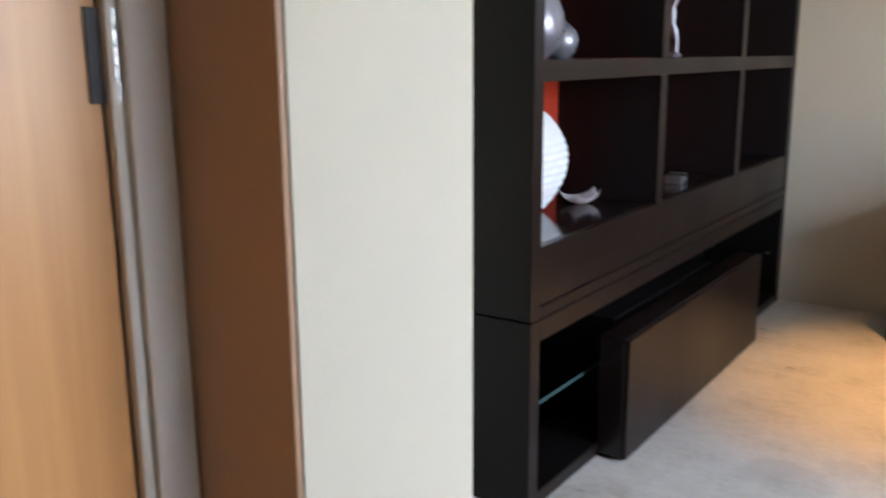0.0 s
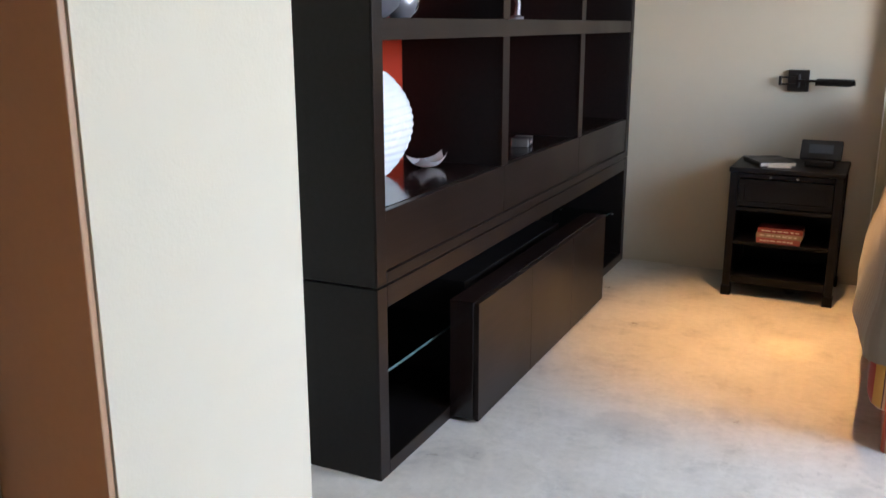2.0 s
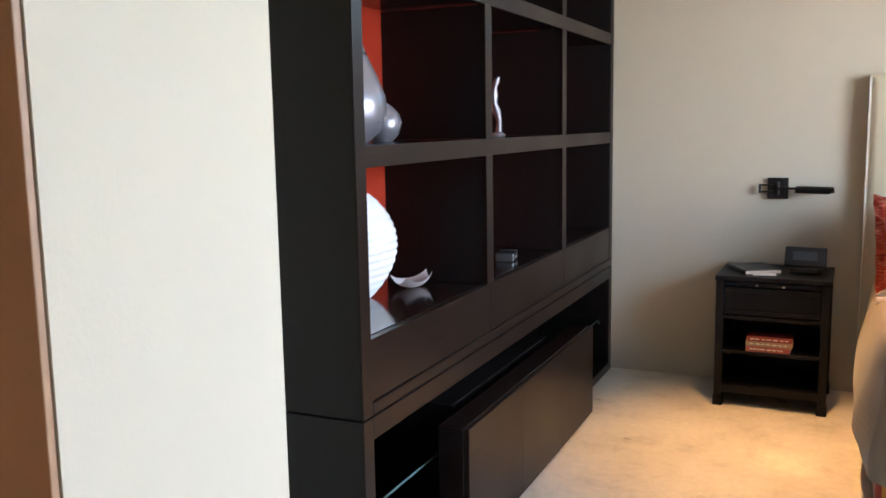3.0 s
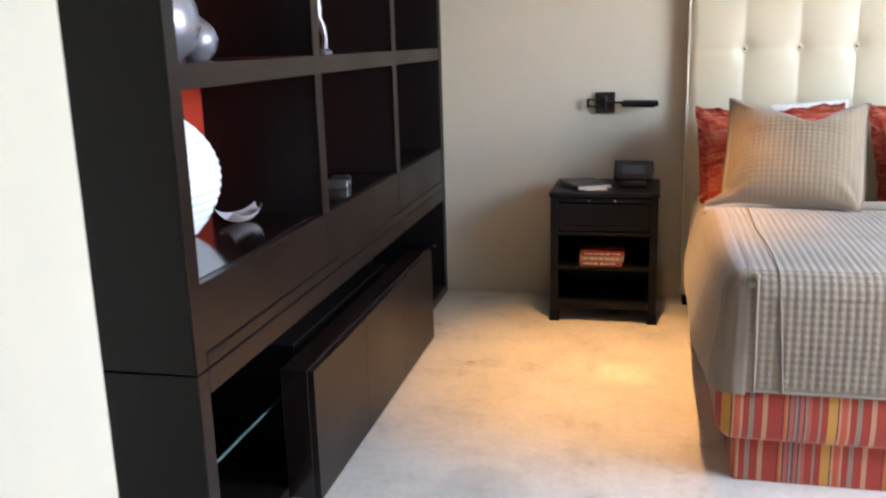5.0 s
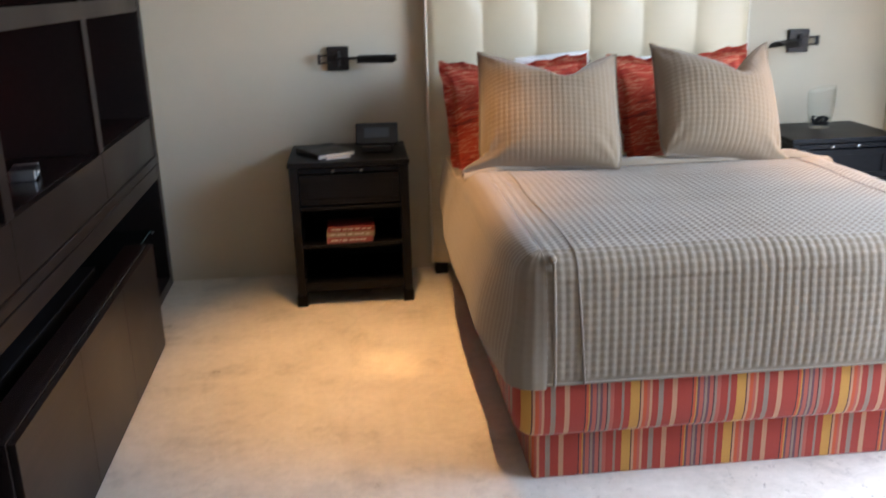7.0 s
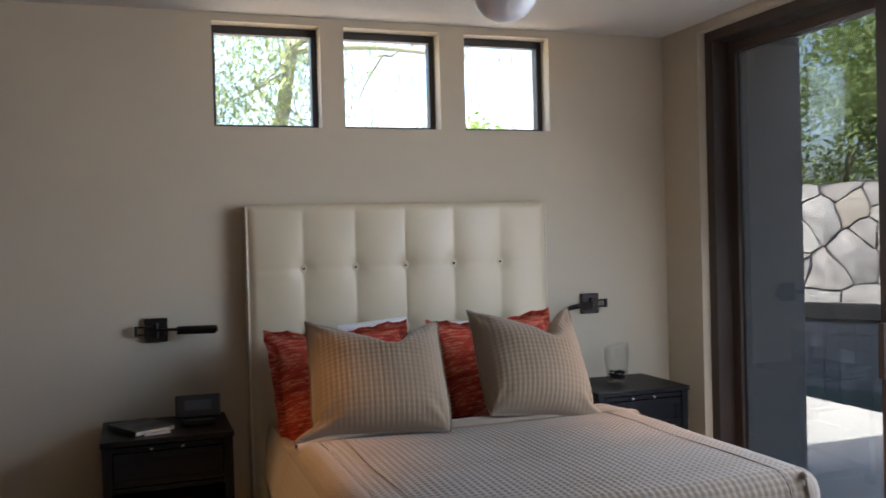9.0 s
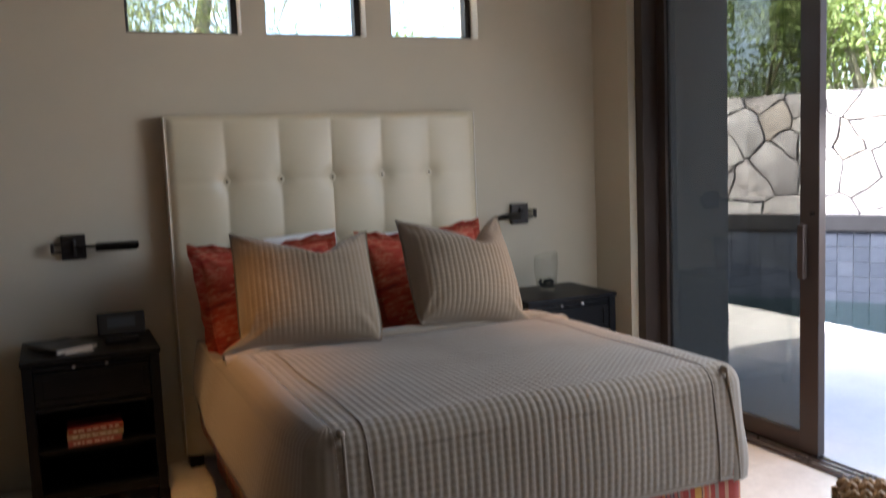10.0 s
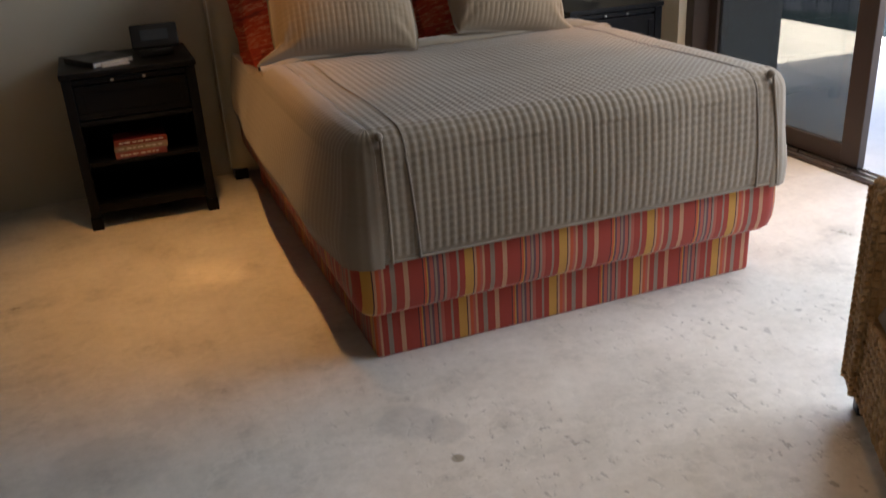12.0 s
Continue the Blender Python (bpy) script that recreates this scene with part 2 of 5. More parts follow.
def leaf_mat(name, a, b):
    k = Nodes(name)
    info = k.n("ShaderNodeNewGeometry")
    k.color(k.mix(0.4, k.ramp(info.outputs["Random Per Island"], [(0.0, a), (1.0, b)]), k.ramp(k.noise(1.3, 3), [(0.3, a), (0.7, b)])))
    k.set(Roughness=0.6)
    k.b.inputs["Subsurface Weight"].default_value = 0.0
    k.b.inputs["Transmission Weight"].default_value = 0.0
    tr, mx = k.n("ShaderNodeBsdfTranslucent"), k.n("ShaderNodeMixShader", Fac=0.35)
    tr.inputs["Color"].default_value = (*b, 1)
    k.link(k.b.outputs["BSDF"], mx.inputs[1])
    k.link(tr.outputs["BSDF"], mx.inputs[2])
    k.link(mx.outputs["Shader"], k.t.nodes["Material Output"].inputs["Surface"])
    return k.m


def water_mat():
    k = Nodes("pool_water")
    k.color((0.005, 0.012, 0.013))
    k.set(Roughness=0.04, IOR=1.33)
    k.bump(k.noise(5.0, 3, 0.5, (1.0, 2.0, 1.0)), 0.35, 0.03)
    return k.m


def stones_mat():
    k = Nodes("ledge_stone")
    info = k.n("ShaderNodeObjectInfo")
    rnd = info.outputs["Random"]
    base = k.ramp(rnd, [(0.0, (0.20, 0.185, 0.195)), (0.3, (0.38, 0.335, 0.29)), (0.5, (0.24, 0.225, 0.245)), (0.7, (0.48, 0.46, 0.43)), (0.85, (0.42, 0.33, 0.22)), (1.0, (0.27, 0.255, 0.275))])
    a, b = k.noise(6.0, 6, 0.7), k.noise(45.0, 4, 0.7)
    base = k.mix(0.45, base, k.ramp(a, [(0.38, (0.09, 0.082, 0.09)), (0.5, (0.30, 0.285, 0.29)), (0.60, (0.60, 0.58, 0.55))]))
    k.color(k.mix(0.25, base, k.ramp(b, [(0.38, (0.14, 0.13, 0.13)), (0.7, (0.5, 0.48, 0.45))])))
    k.set(Roughness=0.85)
    k.bump(a, 0.6, 0.03)
    k.bump(b, 0.4, 0.006)
    return k.m


def tile_mat():
    k = Nodes("blue_pool_tile")
    info = k.n("ShaderNodeObjectInfo")
    base = k.ramp(info.outputs["Random"], [(0.0, (0.014, 0.018, 0.028)), (0.5, (0.022, 0.027, 0.040)), (1.0, (0.034, 0.040, 0.056))])
    k.color(k.mix(0.35, base, k.ramp(k.noise(22.0, 5, 0.7), [(0.3, (0.018, 0.023, 0.035)), (0.7, (0.055, 0.064, 0.082))])))
    k.set(Roughness=0.5)
    k.b.inputs["Specular IOR Level"].default_value = 0.15
    return k.m


WALL = plaster("warm_greige_plaster", (0.550, 0.484, 0.366))
CEIL = plaster("ceiling_plaster", (0.62, 0.585, 0.53))
FLOOR = floor_stone()
EXT = plaster("grey_stucco", (0.33, 0.31, 0.285))
SOFFIT = plaster("soffit_stucco", (0.42, 0.40, 0.38))
WOOD = dark_wood("espresso_wood", (0.0060, 0.0044, 0.0040), 0.42)
WOODFACE = dark_wood("espresso_wood_face", (0.0125, 0.0074, 0.0054), 0.34, sheen=0.2)
WOODSHELF = dark_wood("espresso_shelf_gloss", (0.012, 0.007, 0.006), 0.14, sheen=0.5)
WOODBACK = surface("vermilion_back_panel", (0.34, 0.026, 0.008), 0.1, 3, 90, 0.4, 0.05)
BLACKWOOD = dark_wood("black_painted_wood", (0.0040, 0.0041, 0.0052), 0.40, sheen=0.16)
MAPLE = orange_wood()
REVEAL = surface("brown_jamb", (0.36, 0.205, 0.110), 0.1, 2.0, 70, 0.55, 0.1)
CASING = surface("beige_casing_paint", (0.62, 0.52, 0.40), 0.06, 2.0, 70, 0.5, 0.1)
BRONZE = surface("dark_bronze_aluminium", (0.062, 0.044, 0.036), 0.15, 4, 90, 0.42, 0.08, metal=0.3)
BLACKFRAME = surface("black_window_frame", (0.03, 0.026, 0.024), 0.15, 4, 90, 0.45, 0.08)
STEEL = surface("brushed_steel", (0.55, 0.54, 0.52), 0.1, 6, 150, 0.3, 0.05, metal=1.0)
IRON = surface("oil_rubbed_bronze", (0.022, 0.017, 0.015), 0.2, 8, 120, 0.4, 0.08, metal=0.5)
TINT = glass("tinted_door_glass", (0.36, 0.362, 0.345))
PANE = glass("window_glass", (0.93, 0.95, 0.94))
SHELFGLASS = glass("green_shelf_glass", (0.80, 0.90, 0.87))
GLASSEDGE = surface("glass_edge", (0.09, 0.14, 0.13), 0.08, 9, 90, 0.15, 0.0)
VASEGLASS = glass("vase_glass", (0.95, 0.955, 0.955))
STRIPED = striped_cloth()
COVERLET = cloth("taupe_quilted_cotton", (0.208, 0.158, 0.108))
SHAM = cloth("taupe_pillow_cotton", (0.200, 0.142, 0.086))
PIPING = cloth("taupe_piping", (0.17, 0.13, 0.095))
LEATHER = surface("cream_leather", (0.57, 0.49, 0.335), 0.05, 3, 220, 0.42, 0.2, 0.0012)
RUST = red_weave()
LINEN = cloth("white_linen", (0.75, 0.74, 0.72), 0.05)
WICKER = wicker_mat()
CUSHION = cloth("grey_seat_cushion", (0.34, 0.31, 0.28))
WHITE = surface("white_glazed_ceramic", (0.82, 0.80, 0.78), 0.03, 5, 100, 0.25, 0.05)
SHELL = surface("matt_white_porcelain", (0.80, 0.76, 0.74), 0.04, 9, 100, 0.4, 0.1)
PEWTER = surface("silver_grey_glaze", (0.30, 0.28, 0.30), 0.08, 5, 90, 0.32, 0.05, metal=0.6)
VERMILION = surface("vermilion_lacquer", (0.55, 0.055, 0.015), 0.08, 5, 90, 0.3, 0.05)
BLACKPLASTIC = surface("black_plastic", (0.012, 0.012, 0.014), 0.1, 8, 180, 0.35, 0.08)
SCREEN = surface("grey_display", (0.075, 0.085, 0.10), 0.05, 8, 180, 0.12, 0.0)
PAPER = surface("book_pages", (0.72, 0.68, 0.60), 0.06, 30, 300, 0.9, 0.2, stretch=(1, 1, 40))
COVER_A = surface("red_book_cover", (0.19, 0.022, 0.02), 0.25, 20, 90, 0.4, 0.05)
COVER_B = surface("cream_book_cover", (0.26, 0.19, 0.13), 0.25, 20, 90, 0.4, 0.05)
COVER_C = surface("maroon_book_cover", (0.26, 0.06, 0.06), 0.25, 20, 90, 0.4, 0.05)
INK = surface("black_book_cover", (0.016, 0.016, 0.018), 0.2, 9, 90, 0.35, 0.05)
PRINT = surface("white_print", (0.62, 0.60, 0.56), 0.03, 9, 90, 0.5, 0.0)
PATIO = surface("patio_concrete", (0.58, 0.55, 0.51), 0.12, 1.6, 40, 0.85, 0.3, 0.004)
DIRT = surface("desert_ground", (0.30, 0.235, 0.165), 0.25, 0.9, 14, 0.95, 0.6, 0.03)
GROUT = surface("pale_grout", (0.20, 0.205, 0.22), 0.1, 8, 90, 0.9, 0.2)
MORTAR = surface("dark_slate_chinking", (0.035, 0.032, 0.034), 0.25, 8, 60, 0.95, 0.4, 0.01)
COPING = surface("dark_coping_stone", (0.018, 0.018, 0.020), 0.2, 5, 60, 0.85, 0.3)
COPING.node_tree.nodes["Principled BSDF"].inputs["Specular IOR Level"].default_value = 0.08
STONES, TILES, WATER = stones_mat(), tile_mat(), water_mat()
LEAF = leaf_mat("shrub_leaves", (0.075, 0.125, 0.03), (0.21, 0.27, 0.07))
FROND = leaf_mat("palo_verde_leaves", (0.10, 0.14, 0.04), (0.22, 0.25, 0.085))
BARK = surface("green_grey_bark", (0.20, 0.19, 0.12), 0.25, 6, 50, 0.9, 0.5, 0.01)
GLOBE = surface("opal_glass", (0.72, 0.70, 0.70), 0.02, 3, 60, 0.3, 0.0)
LAMPGLOW = Nodes("warm_lamp_face")
LAMPGLOW.set(Emission_Strength=4.0)
LAMPGLOW.b.inputs["Emission Color"].default_value = (1.0, 0.72, 0.42, 1)
LAMPGLOW = LAMPGLOW.m

# ---- mesh helpers ----


def block(bm, x0, x1, y0, y1, z0, z1, bevel=0.0, segments=2):
    """A box in bm with rounded edges."""
    made = bmesh.ops.create_cube(bm, size=1.0, matrix=Matrix.Translation(((x0 + x1) / 2, (y0 + y1) / 2, (z0 + z1) / 2)) @ Matrix.Diagonal((x1 - x0, y1 - y0, z1 - z0, 1)))
    if bevel:
        edges = {e for v in made["verts"] for e in v.link_edges}
        bmesh.ops.bevel(bm, geom=list(edges), offset=bevel, segments=segments, affect="EDGES", profile=0.5)
    return bm


def boxes(*rows, bevel=0.003):
    bm = bmesh.new()
    for r in rows:
        block(bm, *r, bevel=bevel)
    return bm


def tube(bm, a, b, r0, r1=None, sides=12):
    """A closed tapered rod from a to b."""
    a, b = Vector(a), Vector(b)
    turn = (b - a).to_track_quat("Z", "Y").to_matrix().to_4x4()
    bmesh.ops.create_cone(bm, cap_ends=True, segments=sides, radius1=r0, radius2=r0 if r1 is None else r1, depth=(b - a).length, matrix=Matrix.Translation((a + b) / 2) @ turn)
    return bm


def lathe(profile, sides=40, bm=None):
    """A turned body round z from (radius, height) pairs."""
    bm = bm or bmesh.new()
    rings = [[bm.verts.new((r * math.cos(2 * math.pi * i / sides), r * math.sin(2 * math.pi * i / sides), z)) for i in range(sides)] for r, z in profile]
    for lower, upper in zip(rings, rings[1:]):
        for i in range(sides):
            bm.faces.new((lower[i], lower[(i + 1) % sides], upper[(i + 1) % sides], upper[i]))
    return bm


def to_mesh(name, bm, material, smooth=None):
    if smooth is None:
        smooth = True
    me = bpy.data.meshes.new(name)
    bmesh.ops.recalc_face_normals(bm, faces=bm.faces)
    bm.to_mesh(me)
    bm.free()
    me.materials.append(material)
    if smooth:
        me.shade_smooth()
        areas = sorted(p.area for p in me.polygons)
        boxy = areas[-1] > 30 * areas[len(areas) // 2]
        me.set_sharp_from_angle(angle=radians(18 if boxy else 40))
    return me


def part(name, bm, material, parent, label="", at=None):
    """One mesh under a thing or under a part."""
    ob = new(name, to_mesh(name, bm, material))
    ob.parent = parent
    if at is not None:
        ob.matrix_basis = at
    if label:
        tagged(ob, label)
    return ob


def thing(name, label, category, at=None, group="", kind=""):
    ob = new(name)
    ob.empty_display_size = 0.1
    if at is not None:
        ob.matrix_basis = at
    return tagged(ob, label, category, group, kind)


def solid(name, bm, material, label, category, at=None, group="", kind=""):
    ob = new(name, to_mesh(name, bm, material))
    if at is not None:
        ob.matrix_basis = at
    return tagged(ob, label, category, group, kind)


def sheet(fn, nu, nv, bm=None, close_u=False):
    """A grid surface; fn(u, v) gives a place for u, v in 0..1."""
    bm = bm or bmesh.new()
    rows = [[bm.verts.new(fn(i / nu, j / nv)) for i in range(nu if close_u else nu + 1)] for j in range(nv + 1)]
    for lower, upper in zip(rows, rows[1:]):
        for i in range(nu):
            k = (i + 1) % len(lower)
            bm.faces.new((lower[i], lower[k], upper[k], upper[i]))
    return bm


def smoothstep(a, b, v):
    v = min(1.0, max(0.0, (v - a) / (b - a)))
    return v * v * (3 - 2 * v)


# ---- the room ----
CEILING = 2.78
NORTH, EAST, WEST, SOUTH = 5.812, 2.72, -1.80, -4.20
STUB_X, STUB_S, STUB_N = -0.70, 1.128, 1.565


def structure(name, bm, material, label, category):
    return solid(name, bm, material, label, category, kind="structure")


structure("floor", boxes((-2.2, 2.94, -4.5, 6.05, -0.12, 0.0), bevel=0), FLOOR, "worn mottled cream and grey concrete floor", "floor")
structure("ceiling", boxes((-2.2, 2.985, -4.5, 6.05, CEILING, CEILING + 0.22), bevel=0), CEIL, "plain off-white plaster ceiling", "ceiling")

# north wall with three small high windows
WINDOWS = [(0.018, 0.583), (0.712, 1.262), (1.410, 1.942)]
SILL, HEAD = 2.193, 2.738
cols = [-2.2, *[v for w in WINDOWS for v in w], 2.985]
nb = bmesh.new()
block(nb, -2.2, 2.985, NORTH, NORTH + 0.24, -0.12, SILL)
block(nb, -2.2, 2.985, NORTH, NORTH + 0.24, HEAD, CEILING)
for i in range(0, len(cols), 2):
    block(nb, cols[i], cols[i + 1], NORTH, NORTH + 0.24, SILL, HEAD)
bmesh.ops.remove_doubles(nb, verts=nb.verts, dist=0.0001)
structure("wall_north", nb, WALL, "warm greige plaster wall with three high windows", "wall")


def window(n, x0, x1):
    w = thing("window_%d" % n, "small square high window with black metal frame", "window", pose((x0 + x1) / 2, NORTH + 0.13, SILL), "high windows", "structure")
    h, t, hw = HEAD - SILL, 0.032, (x1 - x0) / 2
    for nm, r in (("bottom_rail", (-hw, hw, -0.03, 0.03, 0.0, t * 0.7)), ("top_rail", (-hw, hw, -0.03, 0.03, h - t * 1.3, h)),
                  ("stile", (-hw, -hw + t * 0.7, -0.03, 0.03, t * 0.7, h - t * 1.3)), ("stile", (hw - t, hw, -0.03, 0.03, t * 0.7, h - t * 1.3))):
        part(nm, boxes(r, bevel=0.003), BLACKFRAME, w)
    part("pane", boxes((-hw + t * 0.7, hw - t, -0.003, 0.003, t * 0.7, h - t * 1.3), bevel=0), PANE, w, "clear glass pane").visible_shadow = False


for i, (a, b) in enumerate(WINDOWS):
    window(i + 1, a, b)

# east wall with the wide sliding door
DOOR_N, DOOR_S, DOOR_TOP = 5.455, 1.15, 2.73
eb = bmesh.new()
block(eb, EAST, 2.985, DOOR_N, NORTH, -0.12, CEILING)
block(eb, EAST, 2.985, -4.5, DOOR_S, -0.12, CEILING)
block(eb, EAST, 2.985, DOOR_S, DOOR_N, DOOR_TOP, CEILING)
structure("wall_east", eb, WALL, "warm greige plaster wall with wide sliding door opening", "wall")

structure("wall_west", boxes((-2.2, WEST, STUB_N, NORTH, -0.12, CEILING), bevel=0), WALL, "greige plaster wall behind the wall unit", "wall")
# unseen closing wall, its distance chosen to weaken light bounced into the room
structure("wall_south", boxes((-2.2, 2.72, -4.5, SOUTH, 0.0, CEILING), bevel=0), WALL, "plain greige plaster wall, unseen, set far back", "wall")
# entry wall: pier beside the door, piece south of it, header above
LEAF_S, DOOR_H = 0.20, 2.08
wb = bmesh.new()
block(wb, WEST - 0.1, STUB_X, STUB_S, STUB_N, 0.0, CEILING)
block(wb, WEST - 0.1, STUB_X, SOUTH, LEAF_S, 0.0, CEILING)
block(wb, WEST - 0.1, STUB_X, LEAF_S, STUB_S, DOOR_H, CEILING)
structure("wall_entry", wb, WALL, "pale plaster pier wall beside the door", "wall")
structure("wall_closet", boxes((-2.2, WEST - 0.1, -4.2, STUB_N, 0.0, CEILING), bevel=0), WALL, "plain plaster wall behind the door", "wall")

# honey-coloured door in its reveal
jamb = thing("door_frame", "beige painted door frame with brown lining in a deep reveal", "door frame", kind="structure")
part("reveal_lining", boxes((-0.930, STUB_X - 0.004, STUB_S - 0.012, STUB_S, 0.0, DOOR_H), bevel=0.002), REVEAL, jamb, "brown reveal lining")
part("reveal_lining", boxes((-0.930, STUB_X - 0.004, LEAF_S, LEAF_S + 0.012, 0.0, DOOR_H), bevel=0.002), REVEAL, jamb, "brown reveal lining")
part("casing", boxes((-0.960, -0.925, 1.042, STUB_S - 0.014, 0.0, DOOR_H), bevel=0.004), CASING, jamb, "beige painted door casing")
part("casing", boxes((-0.960, -0.925, LEAF_S + 0.014, LEAF_S + 0.09, 0.0, DOOR_H), bevel=0.004), CASING, jamb, "beige painted door casing")
part("door_stop", boxes((-0.952, -0.935, 1.021, 1.038, 0.0, DOOR_H), bevel=0.002), CASING, jamb)
leaf = thing("door_1", "closed honey-coloured maple veneer door with steel hinge", "door", pose(-0.96, 0.29, 0.005), kind="structure")
part("door_leaf", boxes((-0.04, 0.006, 0.0, 0.729, 0.0, DOOR_H - 0.02), bevel=0.003), MAPLE, leaf, "honey maple veneer leaf")
for hz in (0.22, 1.44):
    hinge = part("hinge", boxes((0.007, 0.011, 0.708, 0.736, hz, hz + 0.13), bevel=0.001), IRON, leaf, "dark hinge leaf with bright knuckle")
    kb = bmesh.new()
    for q in range(5):
        tube(kb, (0.018, 0.744, hz + q * 0.026 + 0.0008), (0.018, 0.744, hz + (q + 1) * 0.026 - 0.0008), 0.0085)
    part("knuckle", kb, STEEL, hinge, "bright steel hinge knuckle")

# ---- sliding door ----
slider = thing("door_2", "bronze-framed sliding glass door standing open", "sliding door", pose(2.86, 0, 0), kind="structure")
part("head_track", boxes((-0.09, 0.09, DOOR_S, DOOR_N, DOOR_TOP - 0.06, DOOR_TOP), bevel=0.004), BRONZE, slider)
part("jamb_post", boxes((-0.09, 0.09, DOOR_N - 0.07, DOOR_N, 0.0, DOOR_TOP - 0.06), bevel=0.004), BRONZE, slider)
part("jamb_post", boxes((-0.09, 0.09, DOOR_S, DOOR_S + 0.07, 0.0, DOOR_TOP - 0.06), bevel=0.004), BRONZE, slider)
track = part("sill_track", boxes((-0.07, 0.075, DOOR_S, DOOR_N, 0.0, 0.012), bevel=0.002), BRONZE, slider)
for rx in (-0.045, 0.0, 0.045):
    part("rail", boxes((rx - 0.004, rx + 0.004, DOOR_S + 0.07, DOOR_N - 0.07, 0.012, 0.022), bevel=0.001), STEEL, track)


def sliding_panel(x, y0, y1, stile0, stile1):
    """One glazed leaf with its stiles, rails and pane."""
    leaf = part("panel_frame", boxes((x - 0.022, x + 0.022, y0, y0 + stile0, 0.024, 2.665), (x - 0.022, x + 0.022, y1 - stile1, y1, 0.024, 2.665), bevel=0.004), BRONZE, slider, "dark bronze leaf stiles")
    part("bottom_rail", boxes((x - 0.02, x + 0.02, y0 + stile0, y1 - stile1, 0.024, 0.115), bevel=0.003), BRONZE, leaf)
    part("top_rail", boxes((x - 0.02, x + 0.02, y0 + stile0, y1 - stile1, 2.60, 2.665), bevel=0.003), BRONZE, leaf)
    part("pane", boxes((x - 0.004, x + 0.004, y0 + stile0, y1 - stile1, 0.115, 2.60), bevel=0), TINT, leaf, "grey tinted glass").visible_shadow = False
    return leaf


sp = sliding_panel(0.035, 4.20, 5.385, 0.115, 0.07)
pull = part("pull_handle", boxes((-0.022, 0.010, 4.262, 4.300, 0.88, 1.14), bevel=0.005), BRONZE, sp, "bronze pull handle")
lock = part("lock_cylinder", tube(bmesh.new(), (0.002, 4.235, 1.19), (0.014, 4.235, 1.19), 0.011, sides=16), IRON, sp)

# ---- downlights and pendant ----


def downlight(x, y):
    d = thing("ceiling_downlight", "small recessed ceiling downlight, lit warm", "ceiling light", pose(x, y, CEILING), "ceiling downlights")
    part("trim_ring", lathe([(0.040, -0.002), (0.055, -0.004), (0.058, -0.001), (0.056, 0.0)], 28), CEIL, d)
    part("lamp_face", lathe([(0.0005, -0.001), (0.038, -0.001)], 24), LAMPGLOW, d, "glowing warm lamp face")


downlight(-0.13, 4.55)
downlight(2.16, 4.60)
downlight(0.95, 2.25)
pend = thing("pendant_light", "white opal dome light hanging from the ceiling", "ceiling light", pose(0.70, 3.62, 0))
part("dome", lathe([(0.0005, 2.248), (0.035, 2.252), (0.065, 2.268), (0.088, 2.295), (0.100, 2.33), (0.104, 2.37), (0.098, 2.40), (0.05, 2.41), (0.0005, 2.41)]), GLOBE, pend, "opal glass dome")
part("rod", tube(bmesh.new(), (0, 0, 2.41), (0, 0, 2.74), 0.012), BRONZE, pend)
part("canopy", lathe([(0.0005, 2.735), (0.05, 2.738), (0.065, 2.76), (0.068, 2.78)]), BRONZE, pend)

# ---- wall unit: base cabinet and shelf unit above ----
SKEW = math.degrees(math.atan(0.0205))
UNIT = pose(-1.195, 2.63, 0, 0, 0, SKEW)
LENGTH, DEPTH = 3.165, 0.478
BAYS = [(0.062, 1.035), (1.105, 2.085), (2.155, 3.095)]

base = thing("base_cabinet", "dark espresso wood base cabinet with protruding doors and glass shelves", "cabinet", UNIT)
part("side_panel", boxes((-DEPTH, -0.004, 0.0, 0.060, 0.0, 0.662), bevel=0.002), WOOD, base)
part("side_panel", boxes((-DEPTH, -0.004, 3.100, LENGTH, 0.0, 0.662), bevel=0.002), WOOD, base)
part("back_panel", boxes((-DEPTH, -DEPTH + 0.018, 0.060, 3.100, 0.0, 0.662), bevel=0), WOOD, base)
part("bottom_panel", boxes((-DEPTH + 0.018, -0.004, 0.060, 3.100, 0.0, 0.050), bevel=0.001), WOOD, base)
part("top_rail", boxes((-DEPTH + 0.018, 0.0, 0.062, 3.098, 0.590, 0.662), bevel=0.003), WOODFACE, base)
part("face_stile", boxes((-0.004, 0.0, 0.0, 0.060, 0.0, 0.662), bevel=0.001), WOODFACE, base)
part("face_stile", boxes((-0.004, 0.0, 3.100, LENGTH, 0.0, 0.662), bevel=0.001), WOODFACE, base)
part("bottom_rail", boxes((-0.004, 0.0, 0.062, 3.098, 0.0, 0.050), bevel=0.001), WOODFACE, base)
for y0, y1 in ((0.064, 0.796), (2.006, 3.096)):
    gs = part("glass_shelf", boxes((-DEPTH + 0.02, -0.070, y0, y1, 0.312, 0.322), bevel=0.001), SHELFGLASS, base, "clear green-edged glass shelf")
    part("polished_edge", boxes((-0.0695, -0.067, y0, y1, 0.3125, 0.3215), bevel=0.0005), GLASSEDGE, gs, "pale green polished edge")
    for px in (-0.06, -0.40):
        for py in (y0 + 0.006, y1 - 0.006):
            part("shelf_pin", tube(bmesh.new(), (px, py - 0.005, 0.306), (px, py + 0.005, 0.306), 0.005, sides=10), STEEL, gs)
part("inner_carcass", boxes((-DEPTH + 0.02, -0.060, 0.800, 2.002, 0.052, 0.470), bevel=0.002), WOOD, base)
